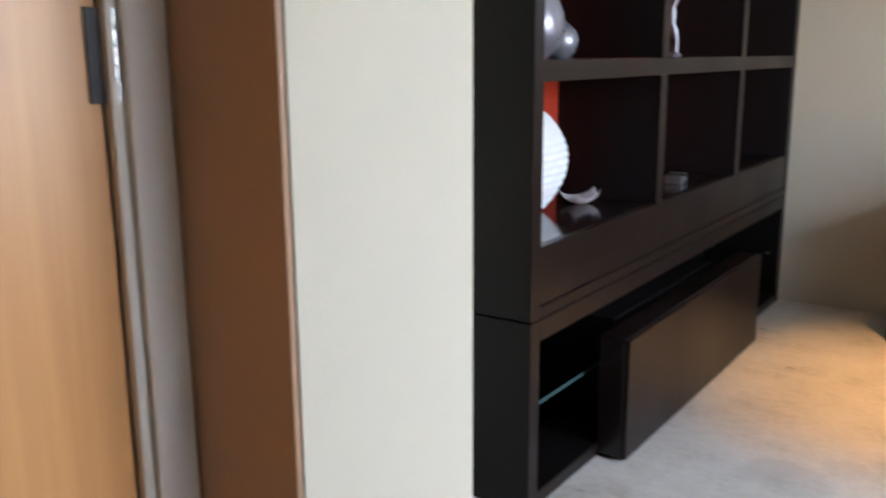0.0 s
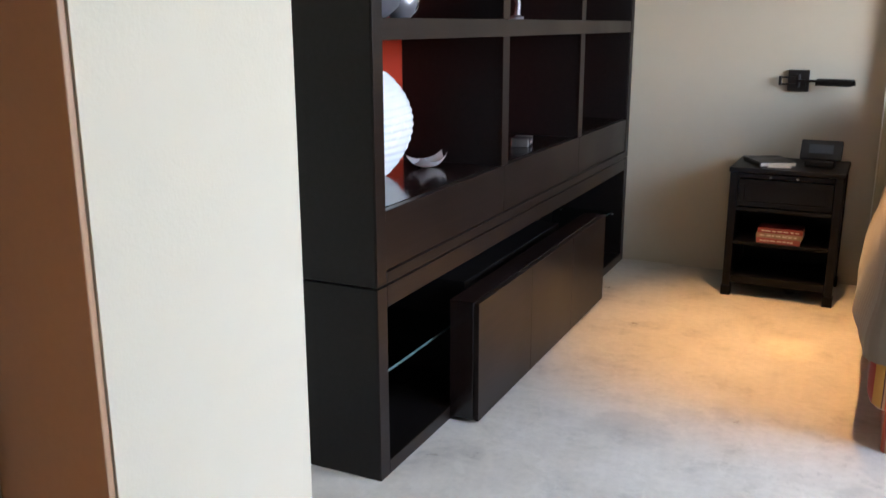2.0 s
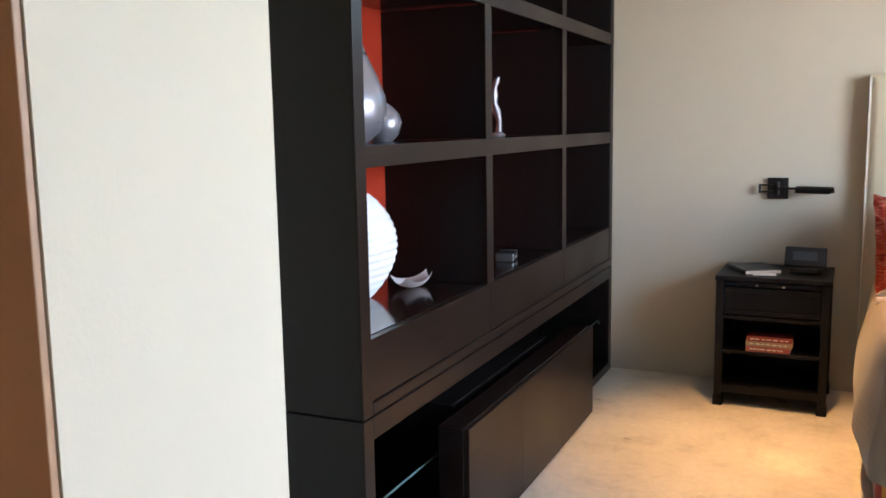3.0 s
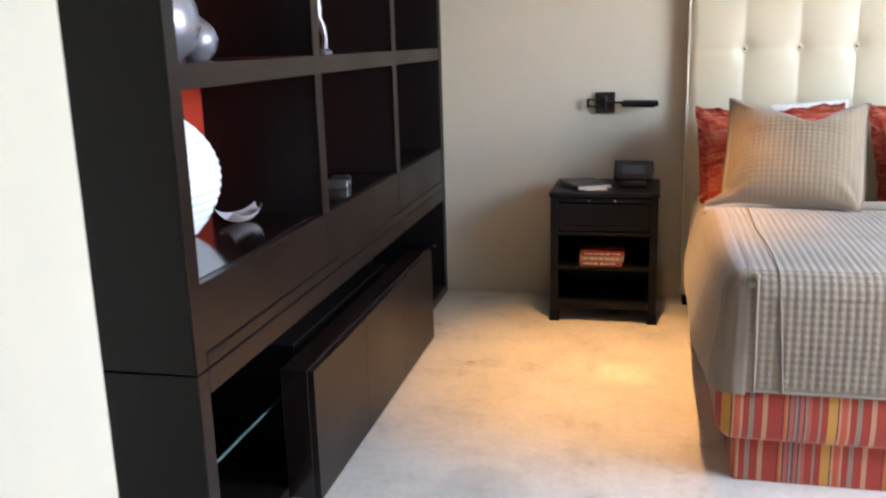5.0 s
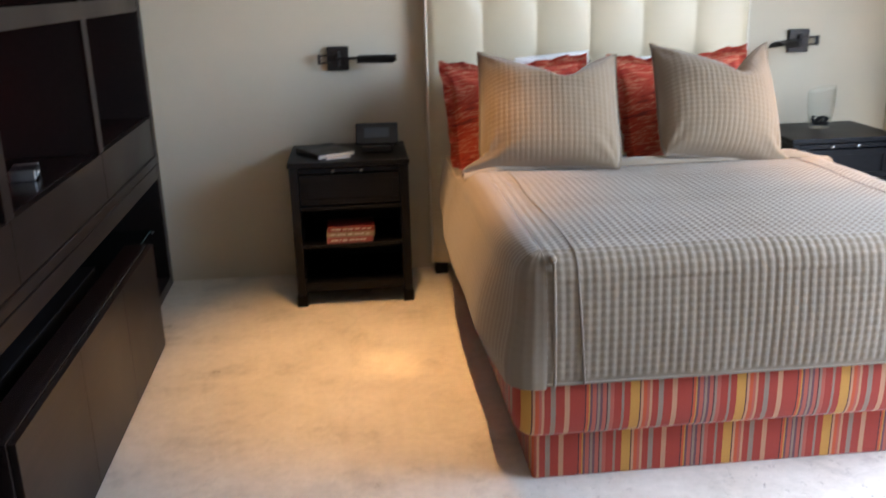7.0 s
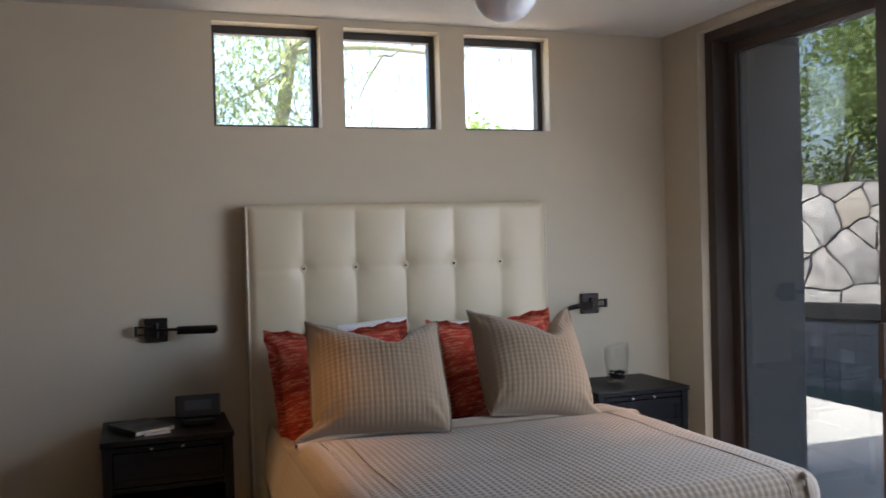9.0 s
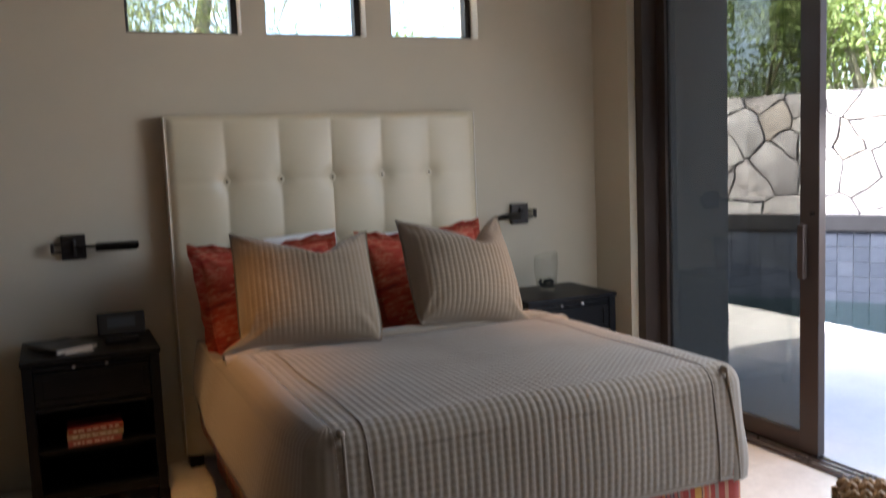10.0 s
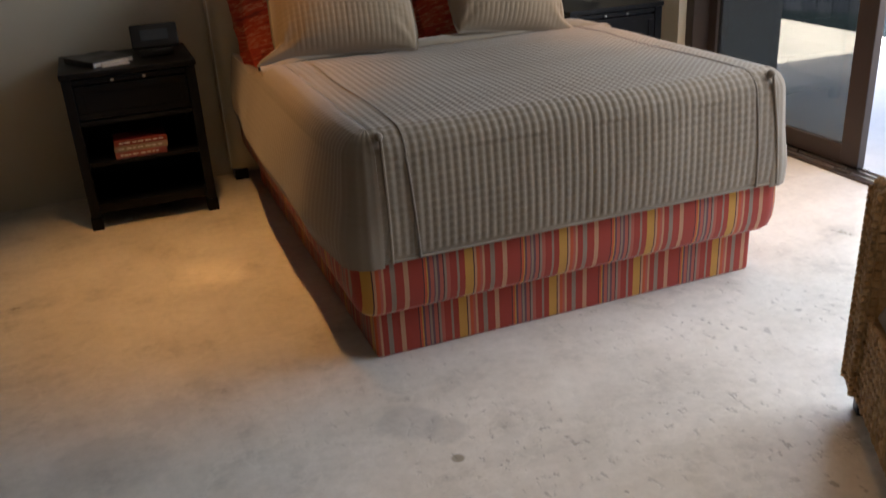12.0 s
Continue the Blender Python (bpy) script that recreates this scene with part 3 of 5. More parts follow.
part("door_chest", boxes((0.002, 0.100, 0.526, 2.248, 0.016, 0.484), bevel=0.003), WOODSHELF, base, "protruding chest in dark wood")
for i in range(3):
    y0 = 0.528 + i * 0.573
    part("door", boxes((0.102, 0.121, y0, y0 + 0.5715, 0.014, 0.482), bevel=0.0012), WOODFACE, base, "flat dark wood door")

hutch = thing("shelf_unit", "tall dark espresso wood shelf unit with open square bays", "shelf unit", UNIT)
TOP = 2.60
Z0 = 0.668
part("side_panel", boxes((-DEPTH, -0.006, 0.0, 0.060, Z0, TOP), bevel=0.002), WOOD, hutch)
part("side_panel", boxes((-DEPTH, -0.006, 3.100, LENGTH, Z0, TOP), bevel=0.002), WOOD, hutch)
part("back_panel", boxes((-DEPTH, -DEPTH + 0.018, 0.060, 3.100, Z0, TOP - 0.06), bevel=0), WOODBACK, hutch, "vermilion red back panel")
part("top_panel", boxes((-DEPTH + 0.018, -0.006, 0.060, 3.100, TOP - 0.06, TOP), bevel=0.002), WOOD, hutch)
for y0, y1 in ((0.062, 1.0685), (1.0715, 2.1185), (2.1215, 3.098)):
    part("drawer_front", boxes((-0.030, -0.003, y0, y1, 0.712, 0.905), bevel=0.0015), WOODFACE, hutch, "wide grained drawer front")
part("base_rail", boxes((-0.030, 0.002, 0.062, 3.098, Z0, 0.708), bevel=0.004), WOODFACE, hutch)
part("shelf", boxes((-DEPTH + 0.018, -0.031, 0.060, 3.100, 0.880, 0.907), bevel=0.001), WOODSHELF, hutch, "glossy dark shelf")
for z0, z1 in ((1.425, 1.491), (2.010, 2.076)):
    part("shelf", boxes((-DEPTH + 0.018, -0.012, 0.060, 3.100, z0 + 0.004, z1), bevel=0.001), WOODSHELF, hutch, "glossy dark shelf")
    part("shelf_edge", boxes((-0.011, -0.002, 0.062, 3.098, z0, z1 - 0.001), bevel=0.001), WOODFACE, hutch)
part("shelf_edge", boxes((-0.005, 0.0, 0.062, 3.098, TOP - 0.06, TOP), bevel=0.001), WOODFACE, hutch)
for (a, b), (c, d) in zip(BAYS, BAYS[1:]):
    for z0, z1 in ((0.908, 1.424), (1.492, 2.009), (2.077, TOP - 0.061)):
        part("divider", boxes((-DEPTH + 0.018, -0.008, b + 0.006, c - 0.006, z0, z1), bevel=0.001), WOOD, hutch)
        part("divider_edge", boxes((-0.0075, -0.001, b, c, z0, z1), bevel=0.001), WOODFACE, hutch)
part("face_stile", boxes((-0.0055, 0.0, 0.0, 0.060, Z0, TOP), bevel=0.001), WOODFACE, hutch)
part("face_stile", boxes((-0.0055, 0.0, 3.100, LENGTH, Z0, TOP), bevel=0.001), WOODFACE, hutch)

# ---- bed ----
BX, BED_FRONT, BED_BACK = 1.012, 3.50, 5.585


def rounded_outline(half, y0, y1, radius, steps=10):
    """Outline of a bed-shaped plan, from the back on one side round the front to the other."""
    pts = [(-half, y1)]
    for i in range(steps + 1):
        a = math.pi + i / steps * math.pi / 2
        pts.append((-half + radius + radius * math.cos(a), y0 + radius + radius * math.sin(a)))
    pts += [(-x, y) for x, y in reversed(pts)]
    return pts


def upholstered(half, y0, y1, radius, profile):
    """A padded body: (outset, height) rings from the floor up, closed above and behind."""
    bm = bmesh.new()
    rings = []
    for out, z in profile:
        ring = []
        for x, y in rounded_outline(half, y0, y1, radius):
            k = out
            sx = 1 if x > 0 else -1
            d = Vector((x, 0 if y > y0 + radius else y - (y0 + radius)))
            if y > y0 + radius:
                d = Vector((sx, 0))
            else:
                d = Vector((x - sx * (half - radius), y - (y0 + radius))).normalized()
            ring.append(bm.verts.new((x + d.x * k, y + d.y * k, z)))
        rings.append(ring)
    for lo, hi in zip(rings, rings[1:]):
        n = len(lo)
        for i in range(n):
            bm.faces.new((lo[i], lo[(i + 1) % n], hi[(i + 1) % n], hi[i]))
    bm.faces.new(list(reversed(rings[0])))
    bm.faces.new(rings[-1])
    return bm


bed = thing("platform_bed", "bed base and box spring upholstered in red and yellow striped fabric", "bed", pose(BX, 0, 0))
part("plinth", upholstered(0.735, 3.592, BED_BACK, 0.018, [(-0.004, 0.0), (0, 0.006), (0, 0.20)]), STRIPED, bed, "striped upholstered plinth")
part("box_spring", upholstered(0.775, 3.545, BED_BACK, 0.05, [(-0.03, 0.172), (-0.006, 0.176), (0.012, 0.192), (0.024, 0.225), (0.028, 0.27), (0.026, 0.34), (0.018, 0.39), (-0.01, 0.405)]), STRIPED, bed, "striped padded box spring")
part("mattress", upholstered(0.77, 3.56, BED_BACK, 0.08, [(-0.03, 0.406), (0, 0.44), (0, 0.59), (-0.02, 0.62), (-0.05, 0.63)]), LINEN, bed, "white mattress under the coverlet")


def coverlet_mesh():
    cell = 0.0262
    half, y0, y1, top, hem = 0.79, 3.508, 5.50, 0.768, 0.368
    rad = 0.08
    # ring-by-ring: an outline pushed outwards while it goes down, then a top made of strips
    verts, faces = [], []

    def quilt(a, b):
        """Height of the padding for two arc lengths."""
        u, v = (a / cell) % 1.0, (b / cell) % 1.0
        return 0.0066 * (abs(math.sin(math.pi * u)) ** 0.5) * (0.12 + 0.88 * abs(math.sin(math.pi * v)) ** 0.45)

    # top
    n = 5
    nx, ny = int(2 * (half - rad) / cell) * n, int((y1 - y0 - rad) / cell) * n
    def sag(x, y):
        return 0.010 * noise.noise(Vector((x * 2.2, y * 1.7, 1.3))) - 0.012 * smoothstep(4.4, 4.7, y) - 0.11 * smoothstep(4.76, 5.02, y)
    grid = []
    for j in range(ny + 1):
        y = y0 + rad + (y1 - y0 - rad) * j / ny
        row = []
        for i in range(nx + 1):
            x = -(half - rad) + 2 * (half - rad) * i / nx
            row.append(len(verts))
            verts.append((x, y, top + quilt(x, y) + sag(x, y)))
        grid.append(row)
    for a, b in zip(grid, grid[1:]):
        for i in range(nx):
            faces.append((a[i], a[i + 1], b[i + 1], b[i]))
    # front: bend over and hang
    turn = rad * math.pi / 2
    fall = top - rad - hem
    m = int((turn + fall) / cell * n)
    previous = grid[0]
    for j in range(1, m + 1):
        s = (turn + fall) * j / m
        row = []
        for i in range(nx + 1):
            x = -(half - rad) + 2 * (half - rad) * i / nx
            if s < turn:
                a = s / rad
                y, z, ny_, nz_ = y0 + rad - rad * math.sin(a), top - rad + rad * math.cos(a), -math.sin(a), math.cos(a)
            else:
                d = s - turn
                k = d / fall
                y, z, ny_, nz_ = y0 - 0.012 * math.sin(k * 2.6) + 0.006 * noise.noise(Vector((x * 5, z_seed, k))), top - rad - d, -1.0, 0.0
            q = quilt(x, y0 + rad - s) if j < m - 3 else 0.002
            row.append(len(verts))
            verts.append((x, y + ny_ * q, z + nz_ * q + sag(x, y0 + rad) * max(0, 1 - s / turn)))
        for i in range(nx):
            faces.append((row[i], row[i + 1], previous[i + 1], previous[i]))
        previous = row
    return verts, faces


z_seed = 0.37


def coverlet_side(sign):
    """The side drop: bends over the edge, bulges, and wraps round the front corner."""
    cell = 0.0262
    half, y0, y1, top, hem, rad = 0.79, 3.508, 5.50, 0.768, 0.358, 0.08
    turn, fall = rad * math.pi / 2, top - rad - hem
    straight, arc = y1 - y0 - rad, rad * math.pi / 2
    n = 4
    ny, m = int((straight + arc) / cell) * n, int((turn + fall) / cell) * n
    verts, faces, rows = [], [], []
    for j in range(m + 1):
        s = (turn + fall) * j / m
        row = []
        for i in range(ny + 1):
            run = (straight + arc) * i / ny
            if run < straight:
                ox, oy, nx_, ny_ = half, y1 - run, 1.0, 0.0
            else:
                phi = (run - straight) / rad
                nx_, ny_ = math.cos(phi), -math.sin(phi)
                ox, oy = half - rad + rad * nx_, y0 + rad + rad * ny_
            back = smoothstep(y0 + 0.03, y0 + 0.36, oy)
            k = max(0.0, (s - turn) / fall)
            if s < turn:
                a = s / rad
                out, z, tilt = rad * math.sin(a) - rad, top - rad + rad * math.cos(a), math.cos(a)
                bulge = 0.25 * math.sin(a)
            else:
                out, z, tilt = 0.0, top - rad - (s - turn), 0.0
                bulge = (0.25 + 0.75 * math.sin(min(1.0, k * 1.25) * math.pi / 2)) * (1 - 0.35 * smoothstep(0.75, 1.0, k))
            bulge *= 1 - 0.45 * smoothstep(4.85, 5.3, oy)
            swell = 0.085 if sign < 0 else 0.05
            folds = 0.003 * math.sin(oy * 9.0 + 1.2 * sign) * smoothstep(0.2, 1.0, k) * back
            front_belly = (0.012 * math.sin(k * 2.6) + 0.026 * smoothstep(0.3, 0.9, k) * nx_) * (1 - back)
            q = 0.0032 * (abs(math.sin(math.pi * run / cell)) ** 0.5) * (0.5 + 0.5 * abs(math.sin(math.pi * s / cell)) ** 0.5)
            push = out + swell * bulge * back + folds + front_belly + q * math.sqrt(1 - tilt * tilt)
            lift = 0.010 * noise.noise(Vector((sign * (half - rad) * 2.2, max(oy, y0 + rad) * 1.7, 1.3))) - 0.012 * smoothstep(4.4, 4.7, oy) - 0.11 * smoothstep(4.76, 5.02, oy)
            row.append(len(verts))
            verts.append((sign * (ox + nx_ * push), oy + ny_ * push, z + tilt * q + lift * max(0.0, 1 - s / turn)))
        rows.append(row)
    for a, b in zip(rows, rows[1:]):
        for i in range(ny):
            faces.append((a[i], a[i + 1], b[i + 1], b[i]) if sign > 0 else (a[i], b[i], b[i + 1], a[i + 1]))
    return verts, faces


def raw(name, verts, faces, material):
    me = bpy.data.meshes.new(name)
    me.from_pydata(verts, [], faces)
    me.materials.append(material)
    me.update()
    me.shade_smooth()
    return me


spread = thing("coverlet", "taupe grey quilted cotton coverlet spread over the bed", "bedspread", pose(BX, 0, 0))
for nm, (v, f) in (("centre_panel", coverlet_mesh()), ("side_drop", coverlet_side(-1)), ("side_drop", coverlet_side(1))):
    ob = new(nm, raw(nm, v, f, COVERLET))
    ob.parent = spread


def cord(points, r, sides=8):
    """A thin rope along points."""
    cu = bpy.data.curves.new("cord", "CURVE")
    cu.dimensions, cu.bevel_depth, cu.bevel_resolution, cu.use_fill_caps = "3D", r, 2, True
    sp_ = cu.splines.new("POLY")
    sp_.points.add(len(points) - 1)
    for p, q in zip(sp_.points, points):
        p.co = (*q, 1)
    tmp = bpy.data.objects.new("cord", cu)
    me = bpy.data.meshes.new_from_object(tmp)
    bpy.data.objects.remove(tmp)
    bm = bmesh.new()
    bm.from_mesh(me)
    return bm


def seam_line(x):
    pts = []
    for i in range(60):
        y = 4.74 - (4.74 - 3.588) * i / 59
        pts.append((x + 0.006 * math.sin(y * 7), y, 0.7715 + 0.010 * noise.noise(Vector((x * 2.2, y * 1.7, 1.3))) - 0.012 * smoothstep(4.4, 4.7, y)))
    for i in range(1, 8):
        a = i / 7 * math.pi / 2
        pts.append((x, 3.588 - 0.083 * math.sin(a), 0.688 + 0.083 * math.cos(a)))
    for i in range(1, 20):
        k = i / 19
        pts.append((x + 0.022 * k, 3.503 - 0.012 * math.sin(k * 2.6), 0.688 - 0.318 * k))
    return pts


for sx in (-0.618, 0.628):
    part("flange_seam", cord(seam_line(sx), 0.0042), PIPING, spread, "raised darker seam")
for sx in (-1, 1):
    pts = [(sx * (0.690 + (0.05 * k if sx > 0 else -0.004 * k)), 3.506 - 0.014 * math.sin(k * 2.6), 0.752 - 0.384 * k) for k in [i / 20 for i in range(21)]]
    part("corner_welt", cord(pts, 0.0055), COVERLET, spread, "pinched corner welt")
    kb = sheet(lambda u, v, s=sx: (s * (0.692 + 0.013 * math.cos(2 * math.pi * u) * math.sin(math.pi * v)), 3.520 + 0.018 * math.sin(2 * math.pi * u) * math.sin(math.pi * v), 0.758 + 0.014 * math.cos(math.pi * v)), 14, 10, close_u=True)
    part("corner_tuck", kb, COVERLET, spread, "gathered corner tuck")
part("front_hem", cord([(x / 20 * 0.71, 3.500, 0.371) for x in range(-20, 21)], 0.0045), COVERLET, spread)

def rolled_end(u, v):
    """The turned-back end of the coverlet under the pillows."""
    x = -0.80 + 1.60 * v
    edge = smoothstep(0.62, 0.80, abs(x))
    a = 2 * math.pi * u
    r = 0.023 + 0.005 * noise.noise(Vector((x * 6, 2.0, 0.5)))
    return (x, 4.765 - 0.02 * edge + 2.1 * r * math.cos(a), 0.766 - 0.035 * edge + r * math.sin(a) + 0.010 * noise.noise(Vector((x * 2.2, 8.0, 1.3))))


part("turned_edge", sheet(rolled_end, 16, 90, close_u=True), COVERLET, spread, "turned-back coverlet edge")

# ---- headboard ----
HB = (0.146, 1.846)
hb = thing("headboard", "tall cream leather headboard with button tufting", "headboard", pose(0, NORTH - 0.008, 0))
hw = HB[1] - HB[0]


def tufted(u, v):
    """Front face: six padded columns pulled in at two rows of buttons."""
    x, z = HB[0] + 0.012 + u * (hw - 0.024), 0.06 + v * 1.715
    col = (x - HB[0] - 0.016) / 0.278
    c = abs(math.sin(math.pi * col)) ** 0.62 if 0 < col < 6 else 0.0
    rows_z = (1.443, 1.11, 0.777)
    pad = 0.017 * c * (1 - 0.55 * smoothstep(1.52, 1.77, z))
    kx = round(col)
    if 1 <= kx <= 5:
        for rz in rows_z:
            d2 = ((x - HB[0] - 0.016 - kx * 0.278) ** 2 + (z - rz) ** 2)
            pad -= 0.017 * math.exp(-d2 / 0.0022)
    for rz in rows_z:
        pad -= 0.0025 * math.exp(-((z - rz) / 0.020) ** 2)
    edge = min(1.0, min(u, 1 - u) * hw / 0.03) ** 0.5 * min(1.0, (1 - v) * 1.715 / 0.03) ** 0.5
    return (x, -0.094 - (pad + 0.012) * edge, z)


front = sheet(tufted, 180, 190)
part("padding", front, LEATHER, hb, "cream leather panels pulled in by buttons")
part("core", boxes((HB[0], HB[1], -0.096, 0.0, 0.055, 1.778), bevel=0.012), LEATHER, hb)
for kx in range(1, 6):
    for rz in (1.443, 1.11):
        b = lathe([(0.0005, 0.006), (0.004, 0.005), (0.006, 0.002), (0.0065, 0.0)], 14)
        part("button", b, IRON, hb, "small dark metal button", at=pose(HB[0] + 0.016 + kx * 0.278, -0.104, rz, 90))
for px in HB:
    e = 0.004 if px == HB[0] else -0.004
    part("piping", cord([(px + e, -0.098, 0.06), (px + e, -0.098, 1.770)], 0.0035), PAPER, hb, "pale edge piping")
for px in (HB[0] + 0.05, HB[1] - 0.05):
    part("foot", boxes((px - 0.035, px + 0.035, -0.12, -0.02, 0.0, 0.054), bevel=0.004), BLACKWOOD, hb, "black block foot")

# ---- nightstands ----


def nightstand():
    n = thing("nightstand", "black painted wooden nightstand with drawer and open shelves", "nightstand", pose(-0.272, 5.29, 0), "nightstands beside the bed")
    w, d = 0.284, 0.475
    part("top", boxes((-w - 0.006, w + 0.006, -0.008, d + 0.01, 0.696, 0.722), bevel=0.004), BLACKWOOD, n)
    for sx in (-1, 1):
        x0, x1 = sorted((sx * w, sx * (w - 0.042)))
        for y0 in (0.0, d - 0.042):
            part("leg", boxes((x0, x1, y0, y0 + 0.042, 0.058, 0.694), bevel=0.003), BLACKWOOD, n)
            part("foot", boxes((x0 - 0.005, x1 + 0.005, y0 - 0.005, y0 + 0.047, 0.0, 0.056), bevel=0.004), BLACKWOOD, n)
        a, b = sorted((sx * (w - 0.008), sx * (w - 0.028)))
        part("side_panel", boxes((a, b, 0.042, d - 0.042, 0.075, 0.690), bevel=0.002), BLACKWOOD, n)
    part("back_panel", boxes((-w + 0.042, w - 0.042, d - 0.016, d - 0.004, 0.075, 0.690), bevel=0), BLACKWOOD, n)
    tray = part("pull_out_tray", boxes((-w + 0.045, w - 0.045, 0.004, d - 0.06, 0.668, 0.690), bevel=0.002), BLACKWOOD, n)
    for kx in (-0.075, 0.06):
        part("knob", lathe([(0.0005, 0.018), (0.006, 0.017), (0.008, 0.012), (0.004, 0.006), (0.004, 0.0)], 14), STEEL, tray, "small pewter knob", at=pose(kx, 0.004, 0.679, 90))
    drawer = part("drawer", boxes((-w + 0.046, w - 0.046, 0.010, d - 0.06, 0.512, 0.660), bevel=0.002), BLACKWOOD, n, "black panelled drawer")
    part("drawer_frame", boxes((-w + 0.047, w - 0.047, 0.003, 0.009, 0.632, 0.659), (-w + 0.047, w - 0.047, 0.003, 0.009, 0.513, 0.540),
                               (-w + 0.047, -w + 0.080, 0.003, 0.009, 0.541, 0.631), (w - 0.080, w - 0.047, 0.003, 0.009, 0.541, 0.631), bevel=0.001), BLACKWOOD, drawer)
    part("rail", boxes((-w + 0.043, w - 0.043, 0.002, d - 0.02, 0.486, 0.506), bevel=0.002), BLACKWOOD, n)
    part("shelf", boxes((-w + 0.043, w - 0.043, 0.004, d - 0.02, 0.296, 0.314), bevel=0.002), BLACKWOOD, n)
    part("bottom_shelf", boxes((-w + 0.043, w - 0.043, 0.004, d - 0.02, 0.075, 0.118), bevel=0.003), BLACKWOOD, n)
    return n


stand = nightstand()
copy_thing(stand, pose(2.225, 5.315, 0))
tagged(bpy.data.objects["nightstand.001"], "black painted wooden nightstand below a wall lamp")


def book(name, label, x, y, z, w, d, h, cover, turn=0.0):
    b = thing(name, label, "book", pose(x, y, z, 0, 0, turn))
    part("cover", boxes((-w / 2, w / 2, -d / 2, d / 2, 0.0, 0.004), (-w / 2, w / 2, -d / 2, d / 2, h - 0.004, h), (-w / 2, -w / 2 + 0.004, -d / 2, d / 2, 0.0045, h - 0.0045), bevel=0.0008), cover, b)
    part("pages", boxes((-w / 2 + 0.005, w / 2 - 0.004, -d / 2 + 0.004, d / 2 - 0.004, 0.0045, h - 0.0045), bevel=0.0008), PAPER, b, "pale paper pages")
    return b


def spine_book(z, h, cover, w, x, turn):
    """A book lying with its spine to the front, with unreadable lettering as bars."""
    b = thing("paperback_book", "paperback book lying in a stack on the nightstand shelf", "book", pose(x, 5.36, z, 0, 0, turn), "stacked paperbacks")
    part("cover", boxes((-w / 2, w / 2, -0.055, 0.10, 0.0, 0.002), (-w / 2, w / 2, -0.055, 0.10, h - 0.002, h), (-w / 2, w / 2, -0.057, -0.053, 0.0, h), bevel=0.0006), cover, b)
    part("pages", boxes((-w / 2 + 0.003, w / 2 - 0.003, -0.052, 0.096, 0.0025, h - 0.0025), bevel=0), PAPER, b, "pale paper pages")
    bars = bmesh.new()
    q = -w / 2 + 0.02
    while q < w / 2 - 0.03:
        k = random.uniform(0.008, 0.026)
        block(bars, q, q + k, -0.0585, -0.0572, h * 0.40, h * 0.62)
        q += k + random.uniform(0.004, 0.012)
    part("spine_print", bars, PRINT, b, "pale spine lettering")


random.seed(4)
z = 0.3145
for h, cover, w, x, turn in ((0.030, COVER_C, 0.225, -0.285, 1.0), (0.026, COVER_B, 0.235, -0.280, -0.8), (0.026, COVER_A, 0.230, -0.278, 0.5)):
    spine_book(z, h, cover, w, x, turn)
    z += h + 0.0005
book("hardback_book", "black hardback book lying on the nightstand", -0.385, 5.50, 0.7225, 0.20, 0.26, 0.026, INK, 28)
book("open_booklet", "small white booklet beside the black book", -0.325, 5.40, 0.7225, 0.12, 0.09, 0.018, PRINT, 12)

clock = thing("desk_phone", "black desk phone with tilted grey display", "phone", pose(-0.125, 5.53, 0.7225, 0, 0, -4))
part("foot", boxes((-0.075, 0.075, -0.06, 0.07, 0.0, 0.035), bevel=0.008), BLACKPLASTIC, clock)
cb = part("body", boxes((-0.105, 0.105, -0.016, 0.016, -0.055, 0.055), bevel=0.007), BLACKPLASTIC, clock, at=pose(0, -0.01, 0.085, -22))
part("display", boxes((-0.062, 0.062, -0.019, -0.0165, -0.022, 0.028), bevel=0.001), SCREEN, cb, "grey blank display")

# ---- swing-arm wall lamps ----


def wall_lamp(x, z, side, swing, label):
    """side: which way the shade points along the wall; swing: how far it turns out from the wall."""
    l = thing("wall_lamp", label, "wall lamp", pose(x, NORTH, z), "wall lamps over the nightstands")
    part("wall_plate", boxes((-0.056, 0.056, -0.030, -0.001, -0.060, 0.060), bevel=0.004), IRON, l)
    part("pivot", tube(bmesh.new(), (0, -0.040, -0.035), (0, -0.040, 0.035), 0.012), IRON, l)
    part("elbow_bracket", boxes((-side * 0.095 - 0.008, -side * 0.095 + 0.008, -0.052, -0.030, -0.026, 0.026), bevel=0.003), IRON, l)
    part("arm", boxes((min(0, -side * 0.092), max(0, -side * 0.092), -0.047, -0.037, 0.014, 0.024), (min(0, -side * 0.092), max(0, -side * 0.092), -0.047, -0.037, -0.024, -0.014), bevel=0.002), IRON, l)
    arm = part("shade_arm", boxes((0.0, 0.13, -0.006, 0.006, 0.0, 0.014), bevel=0.002), IRON, l, at=pose(0, -0.055, -0.004, 0, 0, swing))
    shade = bmesh.new()
    sheet(lambda u, v: (0.105 + 0.19 * v, 0.040 * math.cos(math.pi * u) * (0.9 + 0.25 * v), -0.016 + 0.038 * math.sin(math.pi * u)), 14, 4, shade)
    bmesh.ops.solidify(shade, geom=list(shade.faces), thickness=0.003)
    part("shade", shade, IRON, arm, "dark metal trough shade")
    part("switch", lathe([(0.0005, -0.026), (0.005, -0.024), (0.005, -0.004), (0.0005, -0.004)], 12), IRON, arm, at=pose(0.04, 0, 0))
    return l


wall_lamp(-0.300, 1.160, 1, -12, "dark bronze swing-arm wall lamp over a nightstand")
wall_lamp(2.165, 1.168, -1, 220, "dark bronze swing-arm wall lamp with arm folded")

# ---- pillows ----


